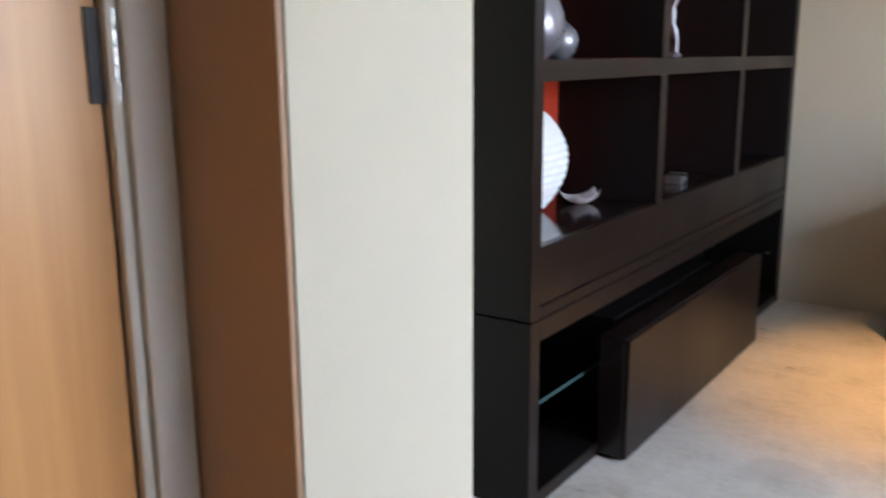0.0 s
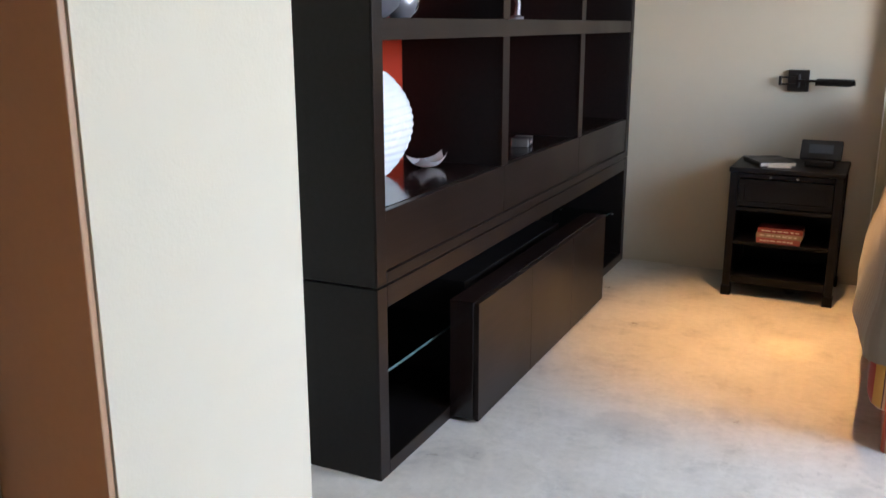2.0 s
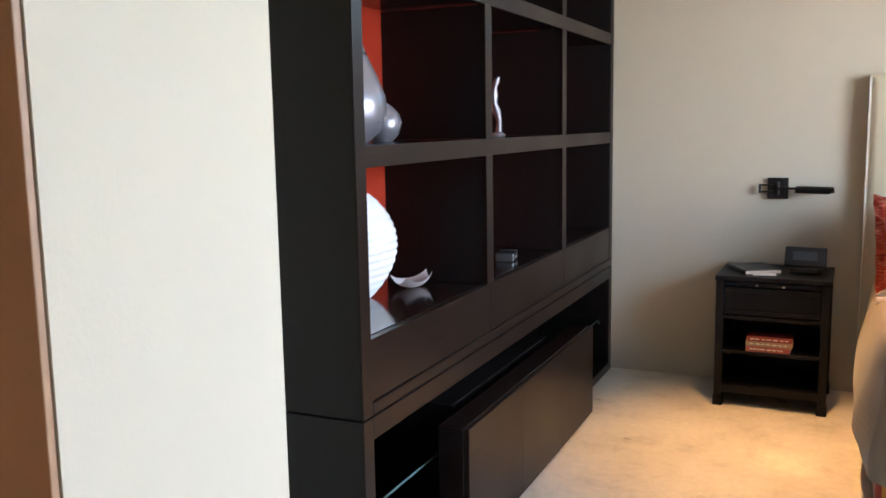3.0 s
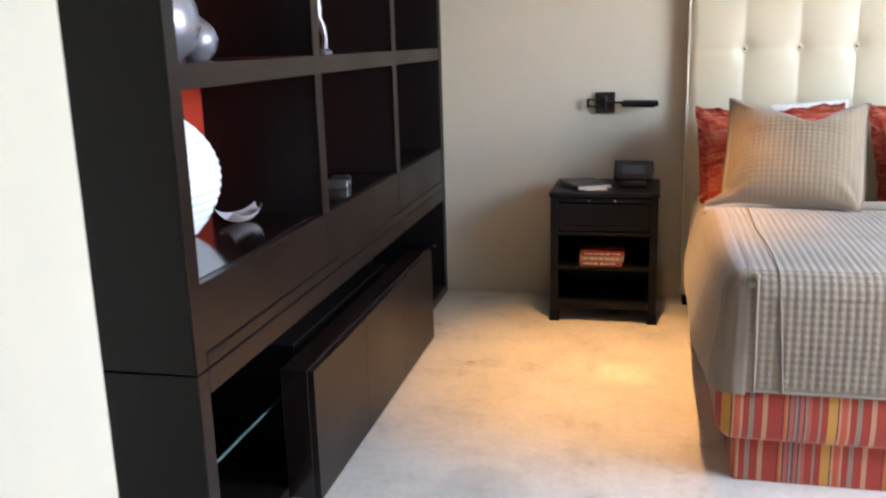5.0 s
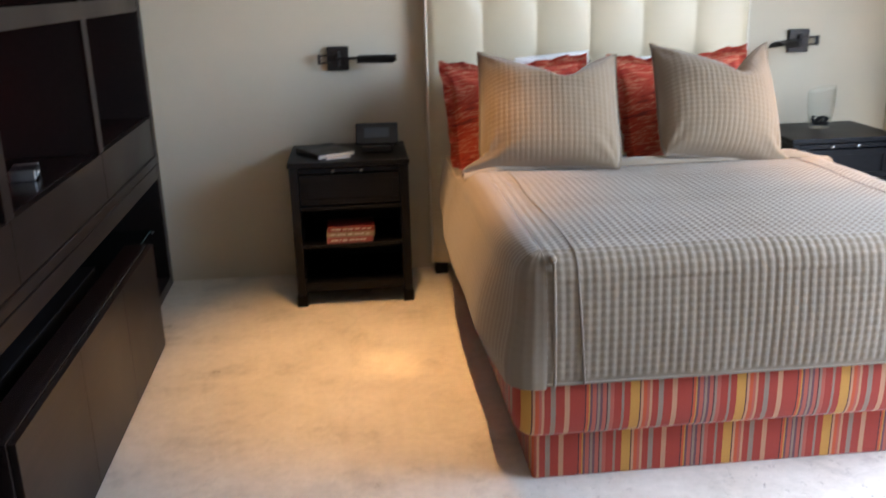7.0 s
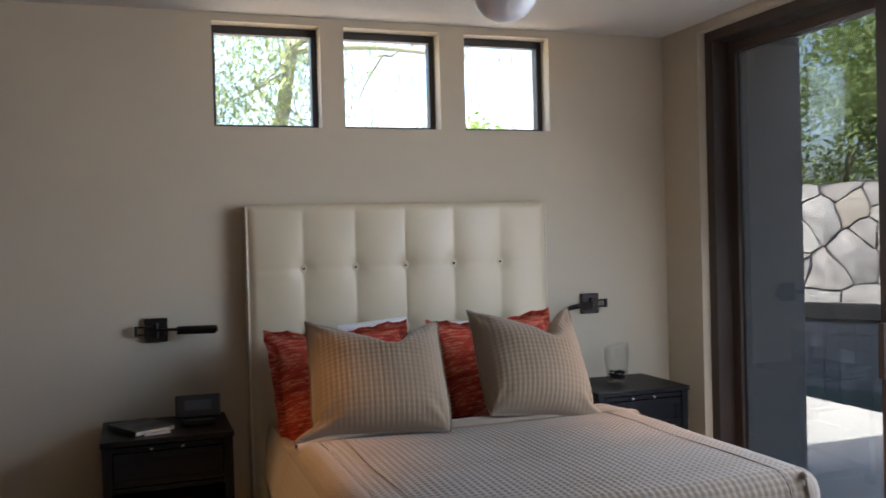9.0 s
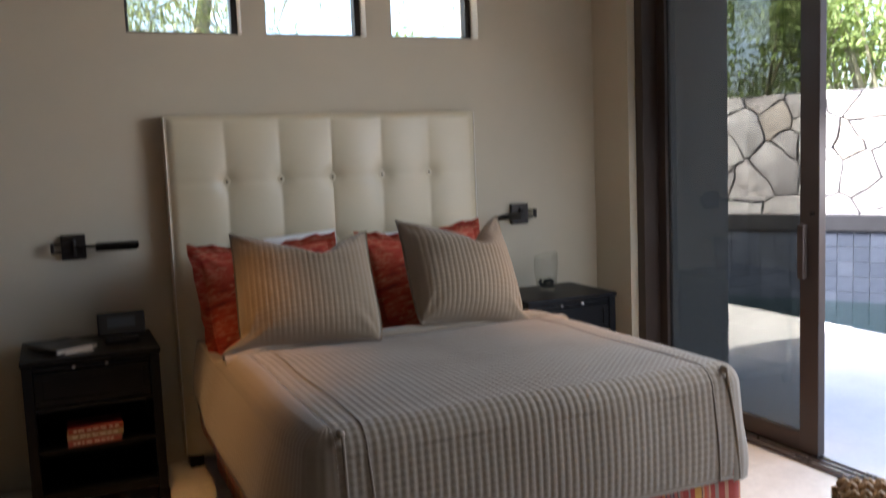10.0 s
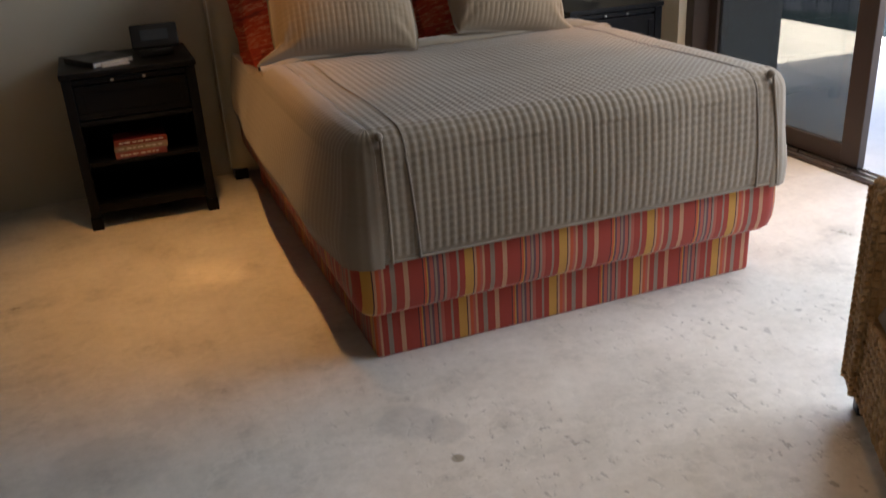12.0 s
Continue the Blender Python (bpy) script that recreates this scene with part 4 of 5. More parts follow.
def pillow(name, label, w, h, thick, m, material, quilt=0.0, dip=0.0, at=0.0, peaks=(0.0, 0.0), ear=0, ruffle=0.0, group=""):
    """A stuffed pillow standing on its lower edge. dip, at: the chop in the top edge; peaks: the upper corners; ear: side of the splayed lower corner."""

    def outline(u, v):
        x = u * w / 2 * (1 - 0.035 * (1 - abs(v) ** 2.4) * abs(u) ** 3 - (0.09 * abs(v) ** 5 * abs(u) ** 3 if v < 0 else 0.0))
        z = v * h / 2 * (1 - (0.04 * (1 - abs(u) ** 2.2) * abs(v) ** 3 if v < 0 else 0.0))
        if v > 0 and dip:
            if u < at:
                k = (u + 1) / (at + 1)
                edge = peaks[0] * (1 - k) ** 2 - dip * k ** 1.25
            else:
                k = (1 - u) / (1 - at)
                edge = peaks[1] * (1 - k) - dip * k ** 1.5
            z += edge * v ** 1.5
        if ear:
            k = smoothstep(0.72, 1.0, u * ear) * smoothstep(0.78, 1.0, -v)
            x += ear * 0.09 * k
            z -= 0.004 * k
        return x, z

    verts, faces = [], []
    nu, nv = (150, 130) if quilt else (70, 64)
    for side in (-1, 1):
        base_i = len(verts)
        for j in range(nv + 1):
            for i in range(nu + 1):
                u, v = 2 * i / nu - 1, 2 * j / nv - 1
                x, zz = outline(u, v)
                body = max(0.0, 1 - abs(u) ** 2.6) ** 0.6 * max(0.0, 1 - abs(v) ** 2.6) ** 0.6
                y = side * thick / 2 * body * (1 - 0.12 * smoothstep(0.3, 1.0, v))
                if dip:
                    y *= 1 - 0.6 * math.exp(-((u - at) / 0.16) ** 2) * smoothstep(0.2, 0.9, v)
                y += 0.009 * noise.noise(Vector((u * 2.2, v * 2.2, side * 3.1 + w * 7))) * body
                # creases running in from the corners
                for cu_, cv_ in ((-1, -1), (1, -1), (-1, 1), (1, 1)):
                    du, dv = abs(u - cu_), abs(v - cv_)
                    far_ = math.hypot(du, dv)
                    y += side * 0.006 * math.sin(9.0 * math.atan2(du, dv + 1e-6) + cu_ + 2 * cv_) * math.exp(-((far_ - 0.28) / 0.2) ** 2) * min(1, body * 2)
                if quilt:
                    y += side * (0.0030 * abs(math.sin(math.pi * x / quilt)) ** 0.5 + 0.0012 * abs(math.sin(math.pi * zz / quilt)) ** 0.5) * min(1, body * 3)
                verts.append((x, y, zz + h / 2))
        for j in range(nv):
            for i in range(nu):
                a = base_i + j * (nu + 1) + i
                quad = (a, a + 1, a + nu + 2, a + nu + 1)
                faces.append(quad if side < 0 else tuple(reversed(quad)))
    root = thing(name, label, "pillow", m, group)
    ob = new("cushion", raw("cushion", verts, faces, material))
    ob.parent = root
    rim = []
    for k in range(241):
        q = k / 240 * 4
        e, f = int(q) % 4, (q % 1) * 2 - 1
        x, zz = outline(*[(f, -1), (1, f), (-f, 1), (-1, -f)][e])
        rim.append((x, 0.0, zz + h / 2))
    width = ruffle or 0.009
    fb = bmesh.new()
    rings = []
    for step in range(4):
        k = step / 3
        ring = []
        for i, (x, y, zz) in enumerate(rim[:-1]):
            wave = (0.010 * math.sin(i * 0.62) + 0.005 * math.sin(i * 1.5 + 1)) * k if ruffle else 0.0015 * math.sin(i * 0.7) * k
            trim_ = width * k * (1 + (0.05 * math.sin(i * 0.45) if ruffle else 0))
            ring.append(fb.verts.new((x * (1 + 2 * trim_ / w), wave, h / 2 + (zz - h / 2) * (1 + 2 * trim_ / h))))
        rings.append(ring)
    for lo_, hi_ in zip(rings, rings[1:]):
        for i in range(len(lo_)):
            k = (i + 1) % len(lo_)
            fb.faces.new((lo_[i], lo_[k], hi_[k], hi_[i]))
    bmesh.ops.solidify(fb, geom=list(fb.faces), thickness=0.004)
    part("flange", fb, material, root, "gathered ruffle" if ruffle else "narrow sewn flange")
    part("piping", cord(rim, 0.0035), PIPING if quilt else material, root)
    return root


def leaning(x, y, z, lean, turn, roll=0):
    return pose(x, y, z, 0, 0, turn) @ pose(0, 0, 0, -lean, 0, 0) @ pose(0, 0, 0, 0, roll, 0)


pillow("sham_pillow", "rust red streaked fabric pillow with ruffled edge at the headboard", 0.64, 0.52, 0.17, leaning(0.570, 5.18, 0.664, 30, -2, -3), RUST, dip=0.03, peaks=(0.02, 0.0), ruffle=0.045, group="red pillows at the headboard")
pillow("sham_pillow", "rust red streaked ruffled pillow behind a taupe one", 0.64, 0.52, 0.17, leaning(1.405, 5.18, 0.664, 30, 2, -2), RUST, dip=0.03, peaks=(0.02, 0.02), ruffle=0.045, group="red pillows at the headboard")
pillow("bed_pillow", "white linen pillow behind the red ones", 0.36, 0.495, 0.12, leaning(0.80, 5.46, 0.672, 12, 0, -4), LINEN, group="white bed pillows")
pillow("bed_pillow", "white linen pillow behind the red ones", 0.50, 0.465, 0.12, leaning(1.41, 5.46, 0.672, 12, 0), LINEN, group="white bed pillows")
pillow("quilted_pillow", "taupe quilted square pillow with a chopped top edge", 0.605, 0.605, 0.33, leaning(0.575, 4.70, 0.765, 42, -9, 0), SHAM, quilt=0.022, dip=0.22, at=0.22, peaks=(0.0, -0.03), ear=-1, group="taupe pillows on the bed")
pillow("quilted_pillow", "taupe quilted pillow leaning, one corner standing high", 0.55, 0.575, 0.33, leaning(1.325, 4.72, 0.765, 41, 5, 10), SHAM, quilt=0.022, dip=0.155, at=0.28, peaks=(0.0, 0.075), ear=1, group="taupe pillows on the bed")

# ---- things on the shelves (in the wall unit's own axes: x out of the face, y along it) ----


def on_unit(x, y, z, turn=0.0):
    return UNIT @ pose(x, y, z, 0, 0, turn)


def ribbed_vase():
    """A flat upright lens, pointed at foot and tip, with curved ribs sweeping across it."""
    def fn(u, v):
        a = 2 * math.pi * u
        w = 0.150 * max(0.0, math.sin(math.pi * (0.01 + 0.98 * v))) ** 0.72
        rib = 1 + 0.045 * math.sin(v * 88 - 3.2 * math.cos(a) * (0.4 + v))
        return (0.36 * w * math.sin(a) * rib, w * math.cos(a) * (1 + (rib - 1) * 0.35), 0.395 * v)
    return sheet(fn, 64, 260, close_u=True)


solid("ribbed_vase", ribbed_vase(), WHITE, "white ribbed ceramic lens-shaped vase on a shelf", "vase", on_unit(-0.325, 0.625, 0.908, -20))


def curl(u, v):
    """A folded porcelain petal: a broad cup that runs out into a turned-up lip."""
    a = 2.9 - 2.9 * v
    r = 0.046 - 0.014 * v
    w = 0.085 * (1 - 0.45 * v) * (0.75 + 0.25 * math.sin(math.pi * v))
    return ((u - 0.5) * w * 1.5 * (1 + 0.2 * math.cos(3 * v)), 0.075 * v + r * math.cos(a), -r * math.sin(a) * 0.8 + 0.03 * (2 * u - 1) ** 2 + 0.01 * max(0.0, v - 0.7))


cb = sheet(curl, 12, 40)
bmesh.ops.solidify(cb, geom=list(cb.faces), thickness=0.004)
low = min(v.co.z for v in cb.verts)
bmesh.ops.translate(cb, verts=cb.verts, vec=(0, 0, -low))
solid("shell_sculpture", cb, SHELL, "small curled white porcelain shell on a shelf", "sculpture", on_unit(-0.275, 0.86, 0.908, -30))

gv = thing("bulb_vase", "silver-grey glazed bulb vases standing together", "vase", on_unit(-0.30, 0.50, 1.4915))
part("body", lathe([(0.0005, 0.0), (0.06, 0.0), (0.105, 0.04), (0.128, 0.10), (0.122, 0.16), (0.095, 0.23), (0.062, 0.30), (0.040, 0.36), (0.030, 0.42), (0.034, 0.44), (0.026, 0.44), (0.0005, 0.40)]), PEWTER, gv)
gw = thing("round_vase", "small silver-grey round vase beside a larger one", "vase", on_unit(-0.25, 0.64, 1.4915))
part("body", lathe([(0.0005, 0.0), (0.035, 0.0), (0.062, 0.03), (0.070, 0.065), (0.060, 0.10), (0.035, 0.125), (0.015, 0.14), (0.0005, 0.14)]), PEWTER, gw)

st = lathe([(0.0005, 0.0), (0.035, 0.0), (0.036, 0.012), (0.014, 0.022), (0.011, 0.07), (0.019, 0.12), (0.013, 0.15), (0.022, 0.19), (0.010, 0.222), (0.015, 0.245), (0.011, 0.268), (0.0005, 0.275)], 20)
for v in st.verts:
    v.co.x += 0.012 * math.sin(v.co.z * 26)
    v.co.y += 0.008 * math.sin(v.co.z * 19 + 1)
solid("statuette", st, PEWTER, "slender dark silver statuette on a shelf", "statuette", on_unit(-0.17, 1.60, 1.4915))

dv = thing("small_player", "small black device with bright metal ends", "device", on_unit(-0.155, 1.68, 0.908, 12))
part("body", boxes((-0.045, 0.045, -0.062, 0.062, 0.004, 0.036), bevel=0.005), BLACKPLASTIC, dv)
for sy in (-0.066, 0.066):
    part("end_cap", boxes((-0.042, 0.042, sy - 0.004, sy + 0.004, 0.0, 0.040), bevel=0.003), STEEL, dv, "bright metal end")
part("label_print", boxes((0.0452, 0.0462, -0.030, 0.025, 0.015, 0.022), bevel=0), PRINT, dv, "unreadable pale lettering")

# ---- glass vase ----
gl = thing("glass_vase", "clear glass vase with dark pebbles on the nightstand", "vase", pose(2.225, 5.60, 0.7225) @ Matrix.Scale(1.12, 4))
vb = lathe([(0.0005, 0.006), (0.038, 0.008), (0.046, 0.02), (0.054, 0.07), (0.060, 0.13), (0.058, 0.185), (0.061, 0.187), (0.064, 0.13), (0.058, 0.07), (0.050, 0.015), (0.042, 0.0), (0.0005, 0.0)], 36)
for v in vb.verts:
    v.co.z += 0.18 * max(0.0, v.co.z - 0.10) * v.co.x / 0.06
part("vessel", vb, VASEGLASS, gl, "clear glass body with slanted rim")
pb = bmesh.new()
random.seed(11)
for i in range(46):
    a, r = random.uniform(0, 6.28), 0.036 * math.sqrt(random.random())
    s = random.uniform(0.006, 0.010)
    bmesh.ops.create_icosphere(pb, subdivisions=1, radius=s, matrix=Matrix.Translation((r * math.cos(a), r * math.sin(a), 0.016 + 0.042 * random.random())) @ Matrix.Diagonal((1.2, 1, 0.7, 1)))
pebbles = part("pebbles", pb, COPING, gl, "dark pebbles")
tagged(pebbles, kind="stuff")

# ---- woven armchair ----
CHAIR = pose(0.966, 2.118, 0, 0, 0, math.degrees(math.atan2(0.83, 0.55)))


def woven(x0, x1, y0, y1, z0, z1, axis, pitch=0.026):
    """Interlaced strands over a slab standing across the given axis ('x' or 'y'), plus its edge faces."""
    bm = bmesh.new()
    block(bm, x0 + 0.008, x1 - 0.008, y0 + 0.008, y1 - 0.008, z0 + 0.008, z1 - 0.008, bevel=0.006)
    a0, a1 = (y0, y1) if axis == "x" else (x0, x1)
    faces_at = (x0, x1) if axis == "x" else (y0, y1)
    na, nz = max(1, round((a1 - a0) / pitch)), max(1, round((z1 - z0) / pitch))
    for side, at in zip((-1, 1), faces_at):
        for i in range(na):
            for j in range(nz):
                ca, cz = a0 + (i + 0.5) * (a1 - a0) / na, z0 + (j + 0.5) * (z1 - z0) / nz
                over = (i + j) % 2
                la, lz = ((pitch * 0.98, pitch * 0.78) if over else (pitch * 0.78, pitch * 0.98))
                la, lz = la / 2, lz / 2
                t = 0.007 + random.uniform(-0.0015, 0.002)
                out = at - side * 0.008
                p0, p1 = sorted((out, out + side * t))
                if axis == "x":
                    made = bmesh.ops.create_cube(bm, size=1.0, matrix=Matrix.Translation(((p0 + p1) / 2, ca, cz)) @ Matrix.Rotation(random.uniform(-0.12, 0.12), 4, "X") @ Matrix.Diagonal((p1 - p0, 2 * la, 2 * lz, 1)))
                else:
                    made = bmesh.ops.create_cube(bm, size=1.0, matrix=Matrix.Translation((ca, (p0 + p1) / 2, cz)) @ Matrix.Rotation(random.uniform(-0.12, 0.12), 4, "Y") @ Matrix.Diagonal((2 * la, p1 - p0, 2 * lz, 1)))
                # crown the strand
                for v in made["verts"]:
                    d = v.co - Vector((v.co.x, ca, cz) if axis == "x" else (ca, v.co.y, cz))
                    if axis == "x" and abs(v.co.x - (out + side * t)) < 1e-5 or axis == "y" and abs(v.co.y - (out + side * t)) < 1e-5:
                        v.co -= d * 0.35
    return bm


def braid(points, r):
    """A coarse rope edge: small knots along points."""
    bm = bmesh.new()
    for i in range(len(points) - 1):
        a, b = Vector(points[i]), Vector(points[i + 1])
        n = max(1, round((b - a).length / (r * 1.15)))
        turn = (b - a).to_track_quat("Z", "Y").to_matrix().to_4x4()
        for k in range(n):
            c = a.lerp(b, (k + 0.5) / n)
            bmesh.ops.create_icosphere(bm, subdivisions=1, radius=r, matrix=Matrix.Translation(c) @ turn @ Matrix.Rotation(0.7 * (1 if k % 2 else -1), 4, "X") @ Matrix.Diagonal((1, 1.15, 0.62, 1)))
    return bm


random.seed(21)
chair = thing("armchair", "woven seagrass armchair with grey seat cushion", "armchair", CHAIR)
# chair axes: x runs along the seat front away from the near arm, y runs from the front to the back
W_, D_ = 0.78, 0.76
part("arm", woven(0.0, 0.11, -D_, 0.0, 0.075, 0.665, "x"), WICKER, chair, "woven arm panel")
part("arm", woven(W_ - 0.11, W_, -D_, 0.0, 0.075, 0.665, "x"), WICKER, chair, "woven arm panel")
for ax in (0.0, W_ - 0.11):
    part("arm_front", woven(ax + 0.002, ax + 0.108, -0.012, 0.006, 0.080, 0.655, "y"), WICKER, chair, "woven arm front")
    part("arm_top", braid([(ax + q, -D_, 0.668) for q in (0.014,)] + [(ax + 0.014, 0.0, 0.668)], 0.013), WICKER, chair)
    part("arm_top", braid([(ax + 0.055, -D_, 0.674), (ax + 0.055, 0.0, 0.671)], 0.016), WICKER, chair)
    part("arm_top", braid([(ax + 0.096, -D_, 0.668), (ax + 0.096, 0.0, 0.668)], 0.013), WICKER, chair)
    part("arm_edge", braid([(ax + 0.008, 0.006, 0.085), (ax + 0.010, 0.006, 0.655)], 0.009), WICKER, chair)
    part("arm_edge", braid([(ax + 0.102, 0.006, 0.085), (ax + 0.100, 0.006, 0.655)], 0.009), WICKER, chair)
part("backrest", woven(0.112, W_ - 0.112, -D_, -D_ + 0.10, 0.075, 0.74, "y"), WICKER, chair, "woven back panel")
part("seat_front", woven(0.112, W_ - 0.112, -0.06, -0.005, 0.075, 0.33, "y"), WICKER, chair, "woven seat front")
part("seat_deck", boxes((0.112, W_ - 0.112, -D_ + 0.10, -0.062, 0.24, 0.32), bevel=0.004), WICKER, chair)
for lx in (0.05, W_ - 0.05):
    for ly in (-0.05, -D_ + 0.05):
        part("leg", boxes((lx - 0.025, lx + 0.025, ly - 0.025, ly + 0.025, 0.0, 0.074), bevel=0.004), BLACKWOOD, chair)


def cushion_top(u, v):
    a, b = 2 * u - 1, 2 * v - 1
    k = max(0.0, 1 - abs(a) ** 6) ** 0.35 * max(0.0, 1 - abs(b) ** 6) ** 0.35
    return (W_ / 2 + a * 0.265, -0.34 + b * 0.315, 0.335 + 0.135 * k + 0.012 * noise.noise(Vector((a * 2, b * 2, 4))))


cu = sheet(cushion_top, 30, 30)
bmesh.ops.solidify(cu, geom=list(cu.faces), thickness=0.01)
solid("seat_cushion", cu, CUSHION, "plump grey fabric cushion on the woven armchair", "cushion", CHAIR)

# ---- outside: patio, pool, walls ----
structure("ground", boxes((-400, 400, -400, 400, -0.9, -0.7), bevel=0), DIRT, "dry desert ground reaching the horizon", "ground")
structure("patio", boxes((2.94, 5.58, -9, 14, -0.5, -0.02), bevel=0), PATIO, "pale broom-finished patio concrete", "patio")
structure("roof_overhang", boxes((2.99, 3.50, -4.5, 6.05, 2.76, 3.0), bevel=0), SOFFIT, "shaded stucco roof overhang", "roof")
structure("wall_patio", boxes((2.99, 3.50, 5.50, 6.05, -0.02, 2.755), bevel=0.006), EXT, "grey stucco wing wall beside the sliding door", "wall")

ALONG, FACE = Vector((0.507, -0.862, 0)).normalized(), Vector((-0.862, -0.507, 0)).normalized()
WALLPOSE = Matrix.Translation((6.41, 8.75, 0)) @ Matrix(((ALONG.x, -FACE.x, 0, 0), (ALONG.y, -FACE.y, 0, 0), (0, 0, 1, 0), (0, 0, 0, 1)))
# axes of this wall: x along it, y away from the house, z up
wbm = bmesh.new()
far = [WALLPOSE @ Vector((s, 0.0, 0)) for s in (-6, 12)]
ring = [(5.58, far[0].y), (far[0].x, far[0].y), (far[1].x, far[1].y), (5.58, far[1].y)]
lo = [wbm.verts.new((x, y, -0.5)) for x, y in ring]
hi = [wbm.verts.new((x, y, -0.13)) for x, y in ring]
wbm.faces.new(lo)
wbm.faces.new(hi)
for i in range(4):
    wbm.faces.new((lo[i], lo[(i + 1) % 4], hi[(i + 1) % 4], hi[i]))
structure("water", wbm, WATER, "dark still pool water", "water")
poolwall = solid("pool_wall", boxes((-6, 12, 0.008, 0.55, -0.7, 0.598), bevel=0), GROUT, "raised pool wall faced with square blue tiles", "wall", WALLPOSE, kind="structure")
coping = solid("wall_coping", boxes((-6, 12, -0.04, 0.118, 0.600, 0.765), bevel=0.012), COPING, "dark stone coping above the pool tiles", "coping", WALLPOSE, kind="structure")
stonewall = solid("stone_wall", boxes((-6, 12, 0.12, 0.55, 0.60, 2.04), bevel=0.02), MORTAR, "dry-laid retaining wall of large pale flat stones", "wall", WALLPOSE, kind="structure")

# ---- plants ----


def leaves(name, centre, radius, count, size, material, seed, squash=(1, 1, 1), clumps=26, parent=None, label=""):
    """A crown: many small bent leaves gathered in clumps with gaps between them."""
    rng = np.random.default_rng(seed)
    verts, faces = [], []
    heads = []
    for i in range(clumps):
        d = rng.normal(size=3)
        d /= np.linalg.norm(d)
        r = radius * rng.uniform(0.25, 1.0) ** 0.6
        heads.append((np.array(centre) + d * r * np.array(squash), radius * rng.uniform(0.16, 0.36)))
    for k in range(count):
        c, cr = heads[rng.integers(len(heads))]
        p = c + rng.normal(size=3) * cr * 0.5
        a, b = rng.normal(size=3), rng.normal(size=3)
        a /= np.linalg.norm(a)
        b -= a * (a @ b)
        b /= np.linalg.norm(b)
        s = size * rng.uniform(0.6, 1.35)
        n = len(verts)
        up = np.cross(a, b) * s * 0.18
        verts += [tuple(p - a * s), tuple(p + b * s * 0.36 + up), tuple(p + a * s), tuple(p - b * s * 0.36 + up)]
        faces += [(n, n + 1, n + 2), (n, n + 2, n + 3)]
    ob = new(name, raw(name, verts, faces, material))
    ob.parent = parent
    if label:
        tagged(ob, label)
    return heads


def limb(bm, a, b, r0, r1, bend, rng, steps=6):
    a, b = Vector(a), Vector(b)
    side = Vector(rng.normal(size=3)) * bend
    prev, pr = a, r0
    for i in range(1, steps + 1):
        k = i / steps
        p = a.lerp(b, k) + side * math.sin(k * math.pi)
        r = r0 + (r1 - r0) * k
        tube(bm, prev, p, pr, r, 8)
        prev, pr = p, r


def shrub(x, y, top, radius, seed, label, count=8500, size=0.052):
    root = thing("shrub", label, "shrub", pose(x, y, -0.7), "shrubs behind the stone wall")
    rng = np.random.default_rng(seed)
    c = (0, 0, top + 0.7 - radius * 0.75)
    heads = leaves("crown", c, radius, count, size, LEAF, seed, (1.15, 1.15, 0.85), 30, root, "dense small green leaves")
    bm = bmesh.new()
    tube(bm, (0, 0, 0), (0, 0, c[2] * 0.4), 0.09, 0.07, 10)
    for h, _ in heads[:14]:
        limb(bm, (0, 0, c[2] * 0.38), h, 0.05, 0.012, 0.12, rng, 5)
    part("trunk", bm, BARK, root, "forked brown stems")


def at_wall(s, back):
    p = WALLPOSE @ Vector((s, back, 0))
    return p.x, p.y


for i, (s, back, top, rad) in enumerate(((-0.6, 1.9, 3.7, 1.35), (1.3, 2.1, 4.15, 1.5), (3.3, 2.0, 3.5, 1.3), (0.4, 3.6, 4.7, 1.6), (-2.6, 2.3, 3.6, 1.4), (5.3, 2.3, 3.4, 1.4), (2.6, 4.2, 4.2, 1.6))):
    shrub(*at_wall(s, back), top, rad, 30 + i, "leafy green shrub growing behind the stone wall")
shrub(4.25, 12.6, 3.25, 0.8, 71, "low leafy shrub seen past the high windows", 2600, 0.06)


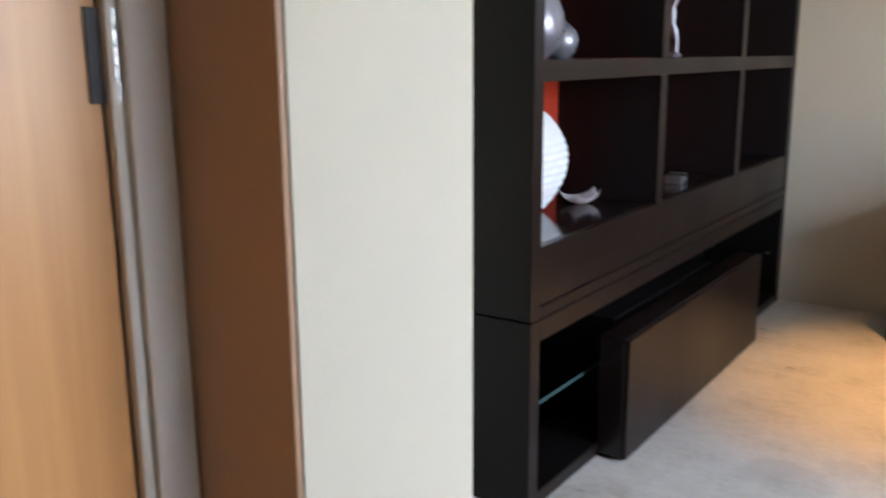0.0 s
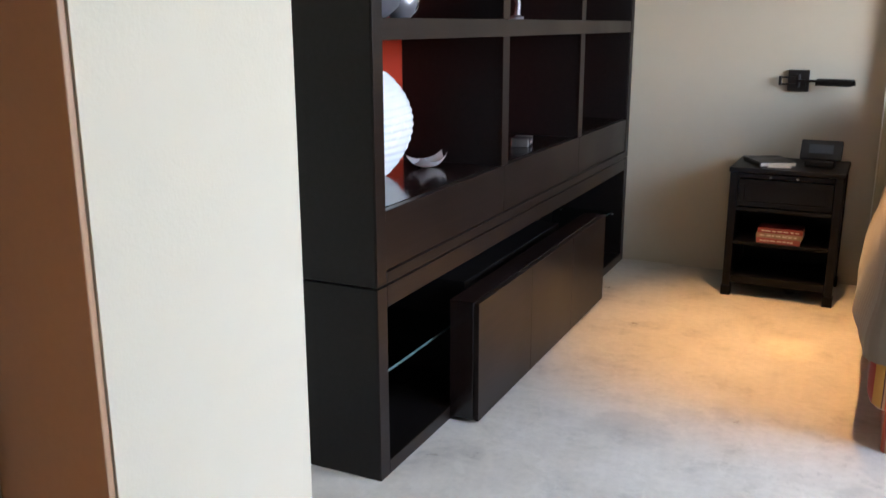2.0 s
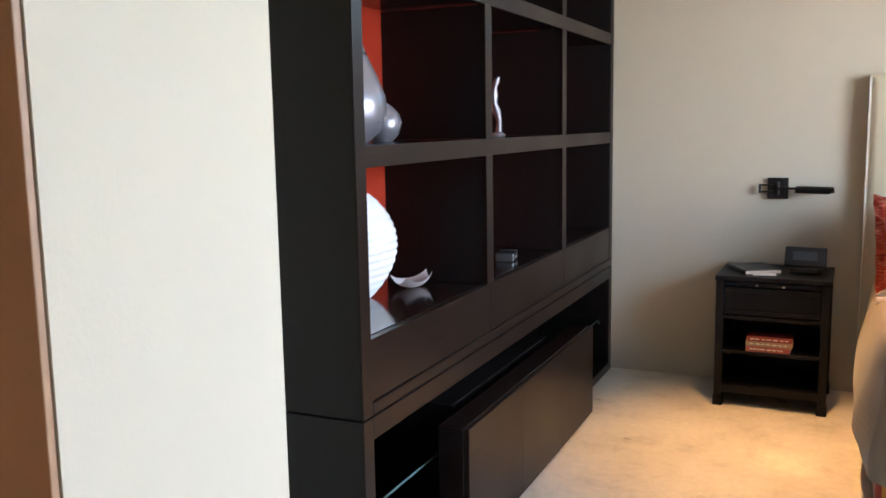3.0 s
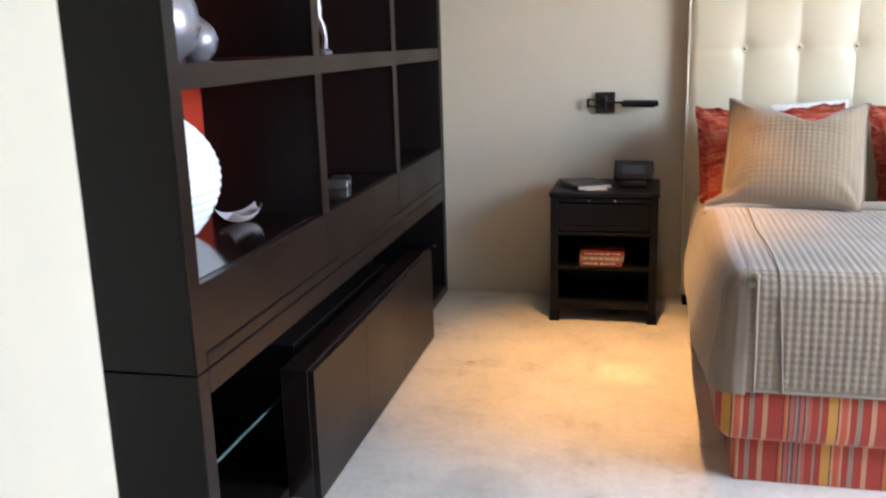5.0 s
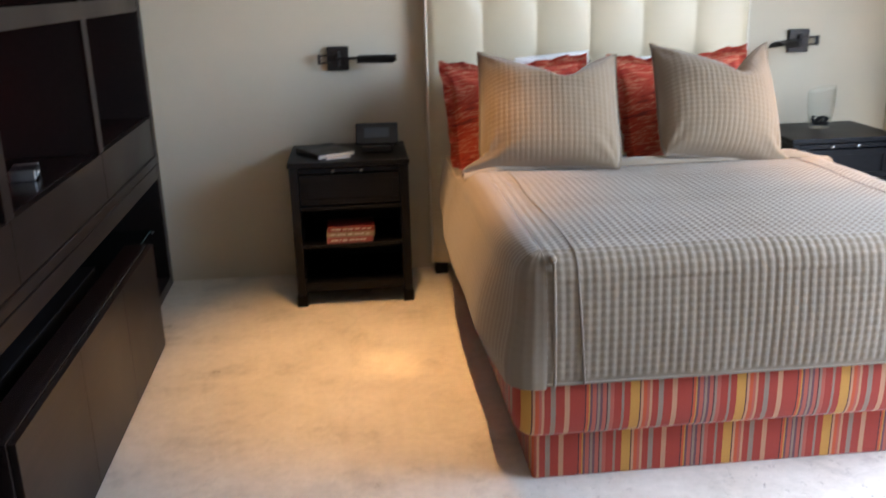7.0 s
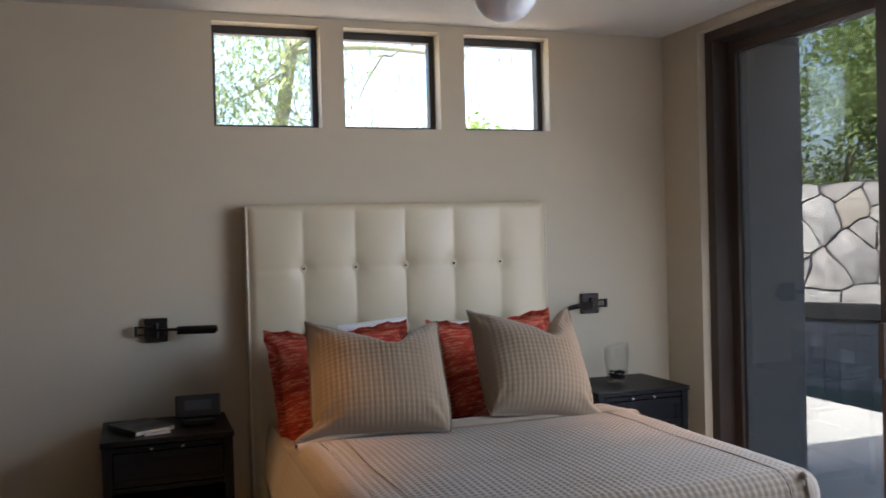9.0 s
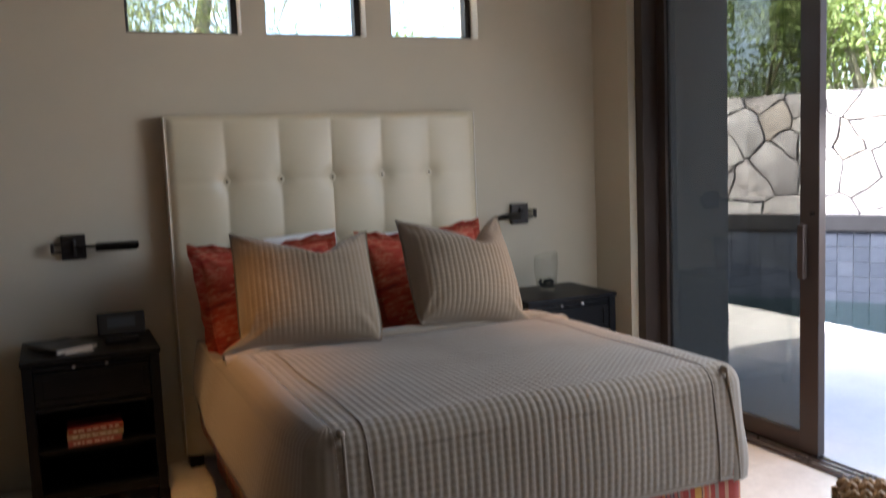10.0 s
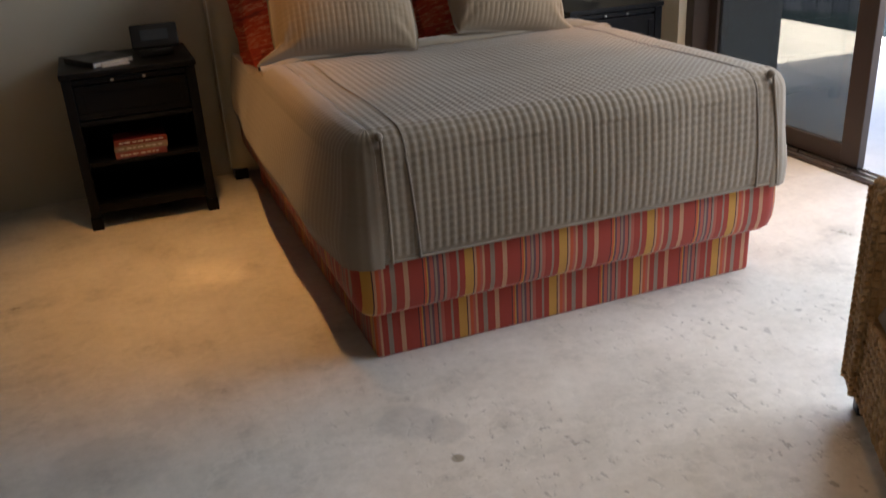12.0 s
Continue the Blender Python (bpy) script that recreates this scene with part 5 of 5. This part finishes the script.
def palo_verde(x, y, seed):
    root = thing("palo_verde_tree", "palo verde tree with pale limbs and wispy foliage", "tree", pose(x, y, -0.7))
    rng = np.random.default_rng(seed)
    bm = bmesh.new()
    limb(bm, (0, 0, 0), (0.05, 0.0, 2.4), 0.15, 0.115, 0.05, rng)
    tips = []
    forks = [((0.05, 0.0, 2.4), (0.42, 0.1, 4.2), 0.10, 0.06), ((0.05, 0.0, 2.4), (-0.75, 0.1, 3.6), 0.075, 0.045), ((0.05, 0.0, 2.2), (0.85, -0.2, 3.7), 0.055, 0.03), ((0.42, 0.1, 4.2), (1.7, 0.0, 4.6), 0.05, 0.022), ((0.42, 0.1, 4.2), (-0.3, 0.2, 5.0), 0.05, 0.02), ((-0.75, 0.1, 3.6), (-1.7, 0.0, 4.3), 0.04, 0.02), ((0.42, 0.1, 4.15), (2.1, -0.3, 4.05), 0.045, 0.016)]
    for a, b, r0, r1 in forks:
        limb(bm, a, b, r0, r1, 0.10, rng, 8)
        for k in range(7):
            q = Vector(a).lerp(Vector(b), rng.uniform(0.35, 1.0))
            tip = q + Vector((rng.normal() * 0.55, rng.normal() * 0.5, rng.normal() * 0.4 + 0.05))
            limb(bm, q, tip, 0.014, 0.005, 0.06, rng, 4)
            tips.append(tip)
    part("trunk", bm, BARK, root, "pale green-grey trunk and limbs")
    verts, faces = [], []
    for tip in tips:
        if tip.x > 1.15 and rng.uniform() < 0.55:
            continue
        for k in range(520 if tip.x < 0.5 else 150):
            p = tip + Vector(rng.normal(size=3)) * 0.30
            d = Vector(rng.normal(size=3)).normalized()
            e = d.cross(Vector((0, 0, 1))).normalized() * 0.011
            L = rng.uniform(0.05, 0.12)
            n = len(verts)
            verts += [tuple(p - e), tuple(p + e), tuple(p + d * L + Vector((0, 0, -0.02)))]
            faces.append((n, n + 1, n + 2))
    ob = new("foliage", raw("foliage", verts, faces, FROND))
    ob.parent = root
    tagged(ob, "fine feathery yellow-green leaflets", kind="stuff")


palo_verde(0.72, 9.7, 5)

# ---- pieces: pool tiles and wall stones ----
tile_bm = boxes((-0.0745, 0.0745, -0.006, 0.007, -0.0745, 0.0745), bevel=0.0012)
tile_me = to_mesh("tile", tile_bm, TILES)
for i in range(42):
    for j in range(5):
        ob = new("tile", tile_me)
        ob.parent = poolwall
        ob.location = (-1.9 + i * 0.155, random.uniform(-0.001, 0.001), 0.597 - 0.0795 - j * 0.155)
rest = bmesh.new()
for i in range(-26, 0):
    for j in range(5):
        block(rest, -1.9 + i * 0.155 - 0.0745, -1.9 + i * 0.155 + 0.0745, -0.005, 0.007, 0.4430 - j * 0.155, 0.592 - j * 0.155)
for i in range(42, 88):
    for j in range(5):
        block(rest, -1.9 + i * 0.155 - 0.0745, -1.9 + i * 0.155 + 0.0745, -0.005, 0.007, 0.4430 - j * 0.155, 0.592 - j * 0.155)
tagged(part("tiles", rest, TILES, poolwall), kind="stuff")


def clip(poly, nx, ny, d):
    """The part of a polygon with nx * x + ny * y <= d."""
    out = []
    for p, q in zip(poly, poly[1:] + poly[:1]):
        a, b = nx * p[0] + ny * p[1] - d, nx * q[0] + ny * q[1] - d
        if a <= 0:
            out.append(p)
        if a * b < 0:
            k = a / (a - b)
            out.append((p[0] + (q[0] - p[0]) * k, p[1] + (q[1] - p[1]) * k))
    return out


rng = np.random.default_rng(8)
seeds = []
for i in range(49):
    for j in range(6):
        if rng.uniform() < 0.30:
            continue
        seeds.append((-4.0 + 0.27 * i + rng.uniform(-0.24, 0.24) + 0.2 * (j % 2), 0.76 + 0.235 * j + rng.uniform(-0.15, 0.15)))
for i, (sx, sz) in enumerate(seeds):
    poly = [(-6, 0.70), (12, 0.70), (12, 2.035), (-6, 2.035)]
    for k, (ox, oz) in enumerate(seeds):
        if k != i and abs(ox - sx) < 1.3:
            nx, nz = ox - sx, oz - sz
            ln = math.hypot(nx, nz)
            poly = clip(poly, nx / ln, nz / ln, ((ox * ox + oz * oz) - (sx * sx + sz * sz)) / 2 / ln - 0.009)
            if len(poly) < 3:
                break
    if len(poly) < 3:
        continue
    edge = []
    for p, q in zip(poly, poly[1:] + poly[:1]):
        steps = max(1, int(math.hypot(q[0] - p[0], q[1] - p[1]) / 0.07))
        for s in range(steps):
            x, z = p[0] + (q[0] - p[0]) * s / steps, p[1] + (q[1] - p[1]) * s / steps
            a, b = noise.noise_vector(Vector((x * 5, 3.0, z * 5))), noise.noise_vector(Vector((x * 17, 8.0, z * 17)))
            edge.append((x + 0.045 * a.x + 0.014 * b.x, min(2.04, max(0.69, z + 0.045 * a.z + 0.014 * b.z))))
    poly = edge
    cx, cz = sum(p[0] for p in poly) / len(poly), sum(p[1] for p in poly) / len(poly)
    bm = bmesh.new()
    proud = rng.uniform(0.010, 0.034)
    outer = [bm.verts.new((x, 0.122, z)) for x, z in poly]
    rim = [bm.verts.new((x, 0.122 - proud * rng.uniform(0.6, 1.0), z)) for x, z in poly]
    inner = [bm.verts.new((x + (cx - x) * 0.04, 0.115 - proud * rng.uniform(0.75, 1.25), z + (cz - z) * 0.04)) for x, z in poly]
    n = len(poly)
    for k in range(n):
        bm.faces.new((outer[k], outer[(k + 1) % n], rim[(k + 1) % n], rim[k]))
        bm.faces.new((rim[k], rim[(k + 1) % n], inner[(k + 1) % n], inner[k]))
    mid = bm.verts.new((cx, 0.112 - proud * rng.uniform(0.9, 1.3), cz))
    for k in range(n):
        bm.faces.new((inner[k], inner[(k + 1) % n], mid))
    part("stone", bm, STONES, stonewall)
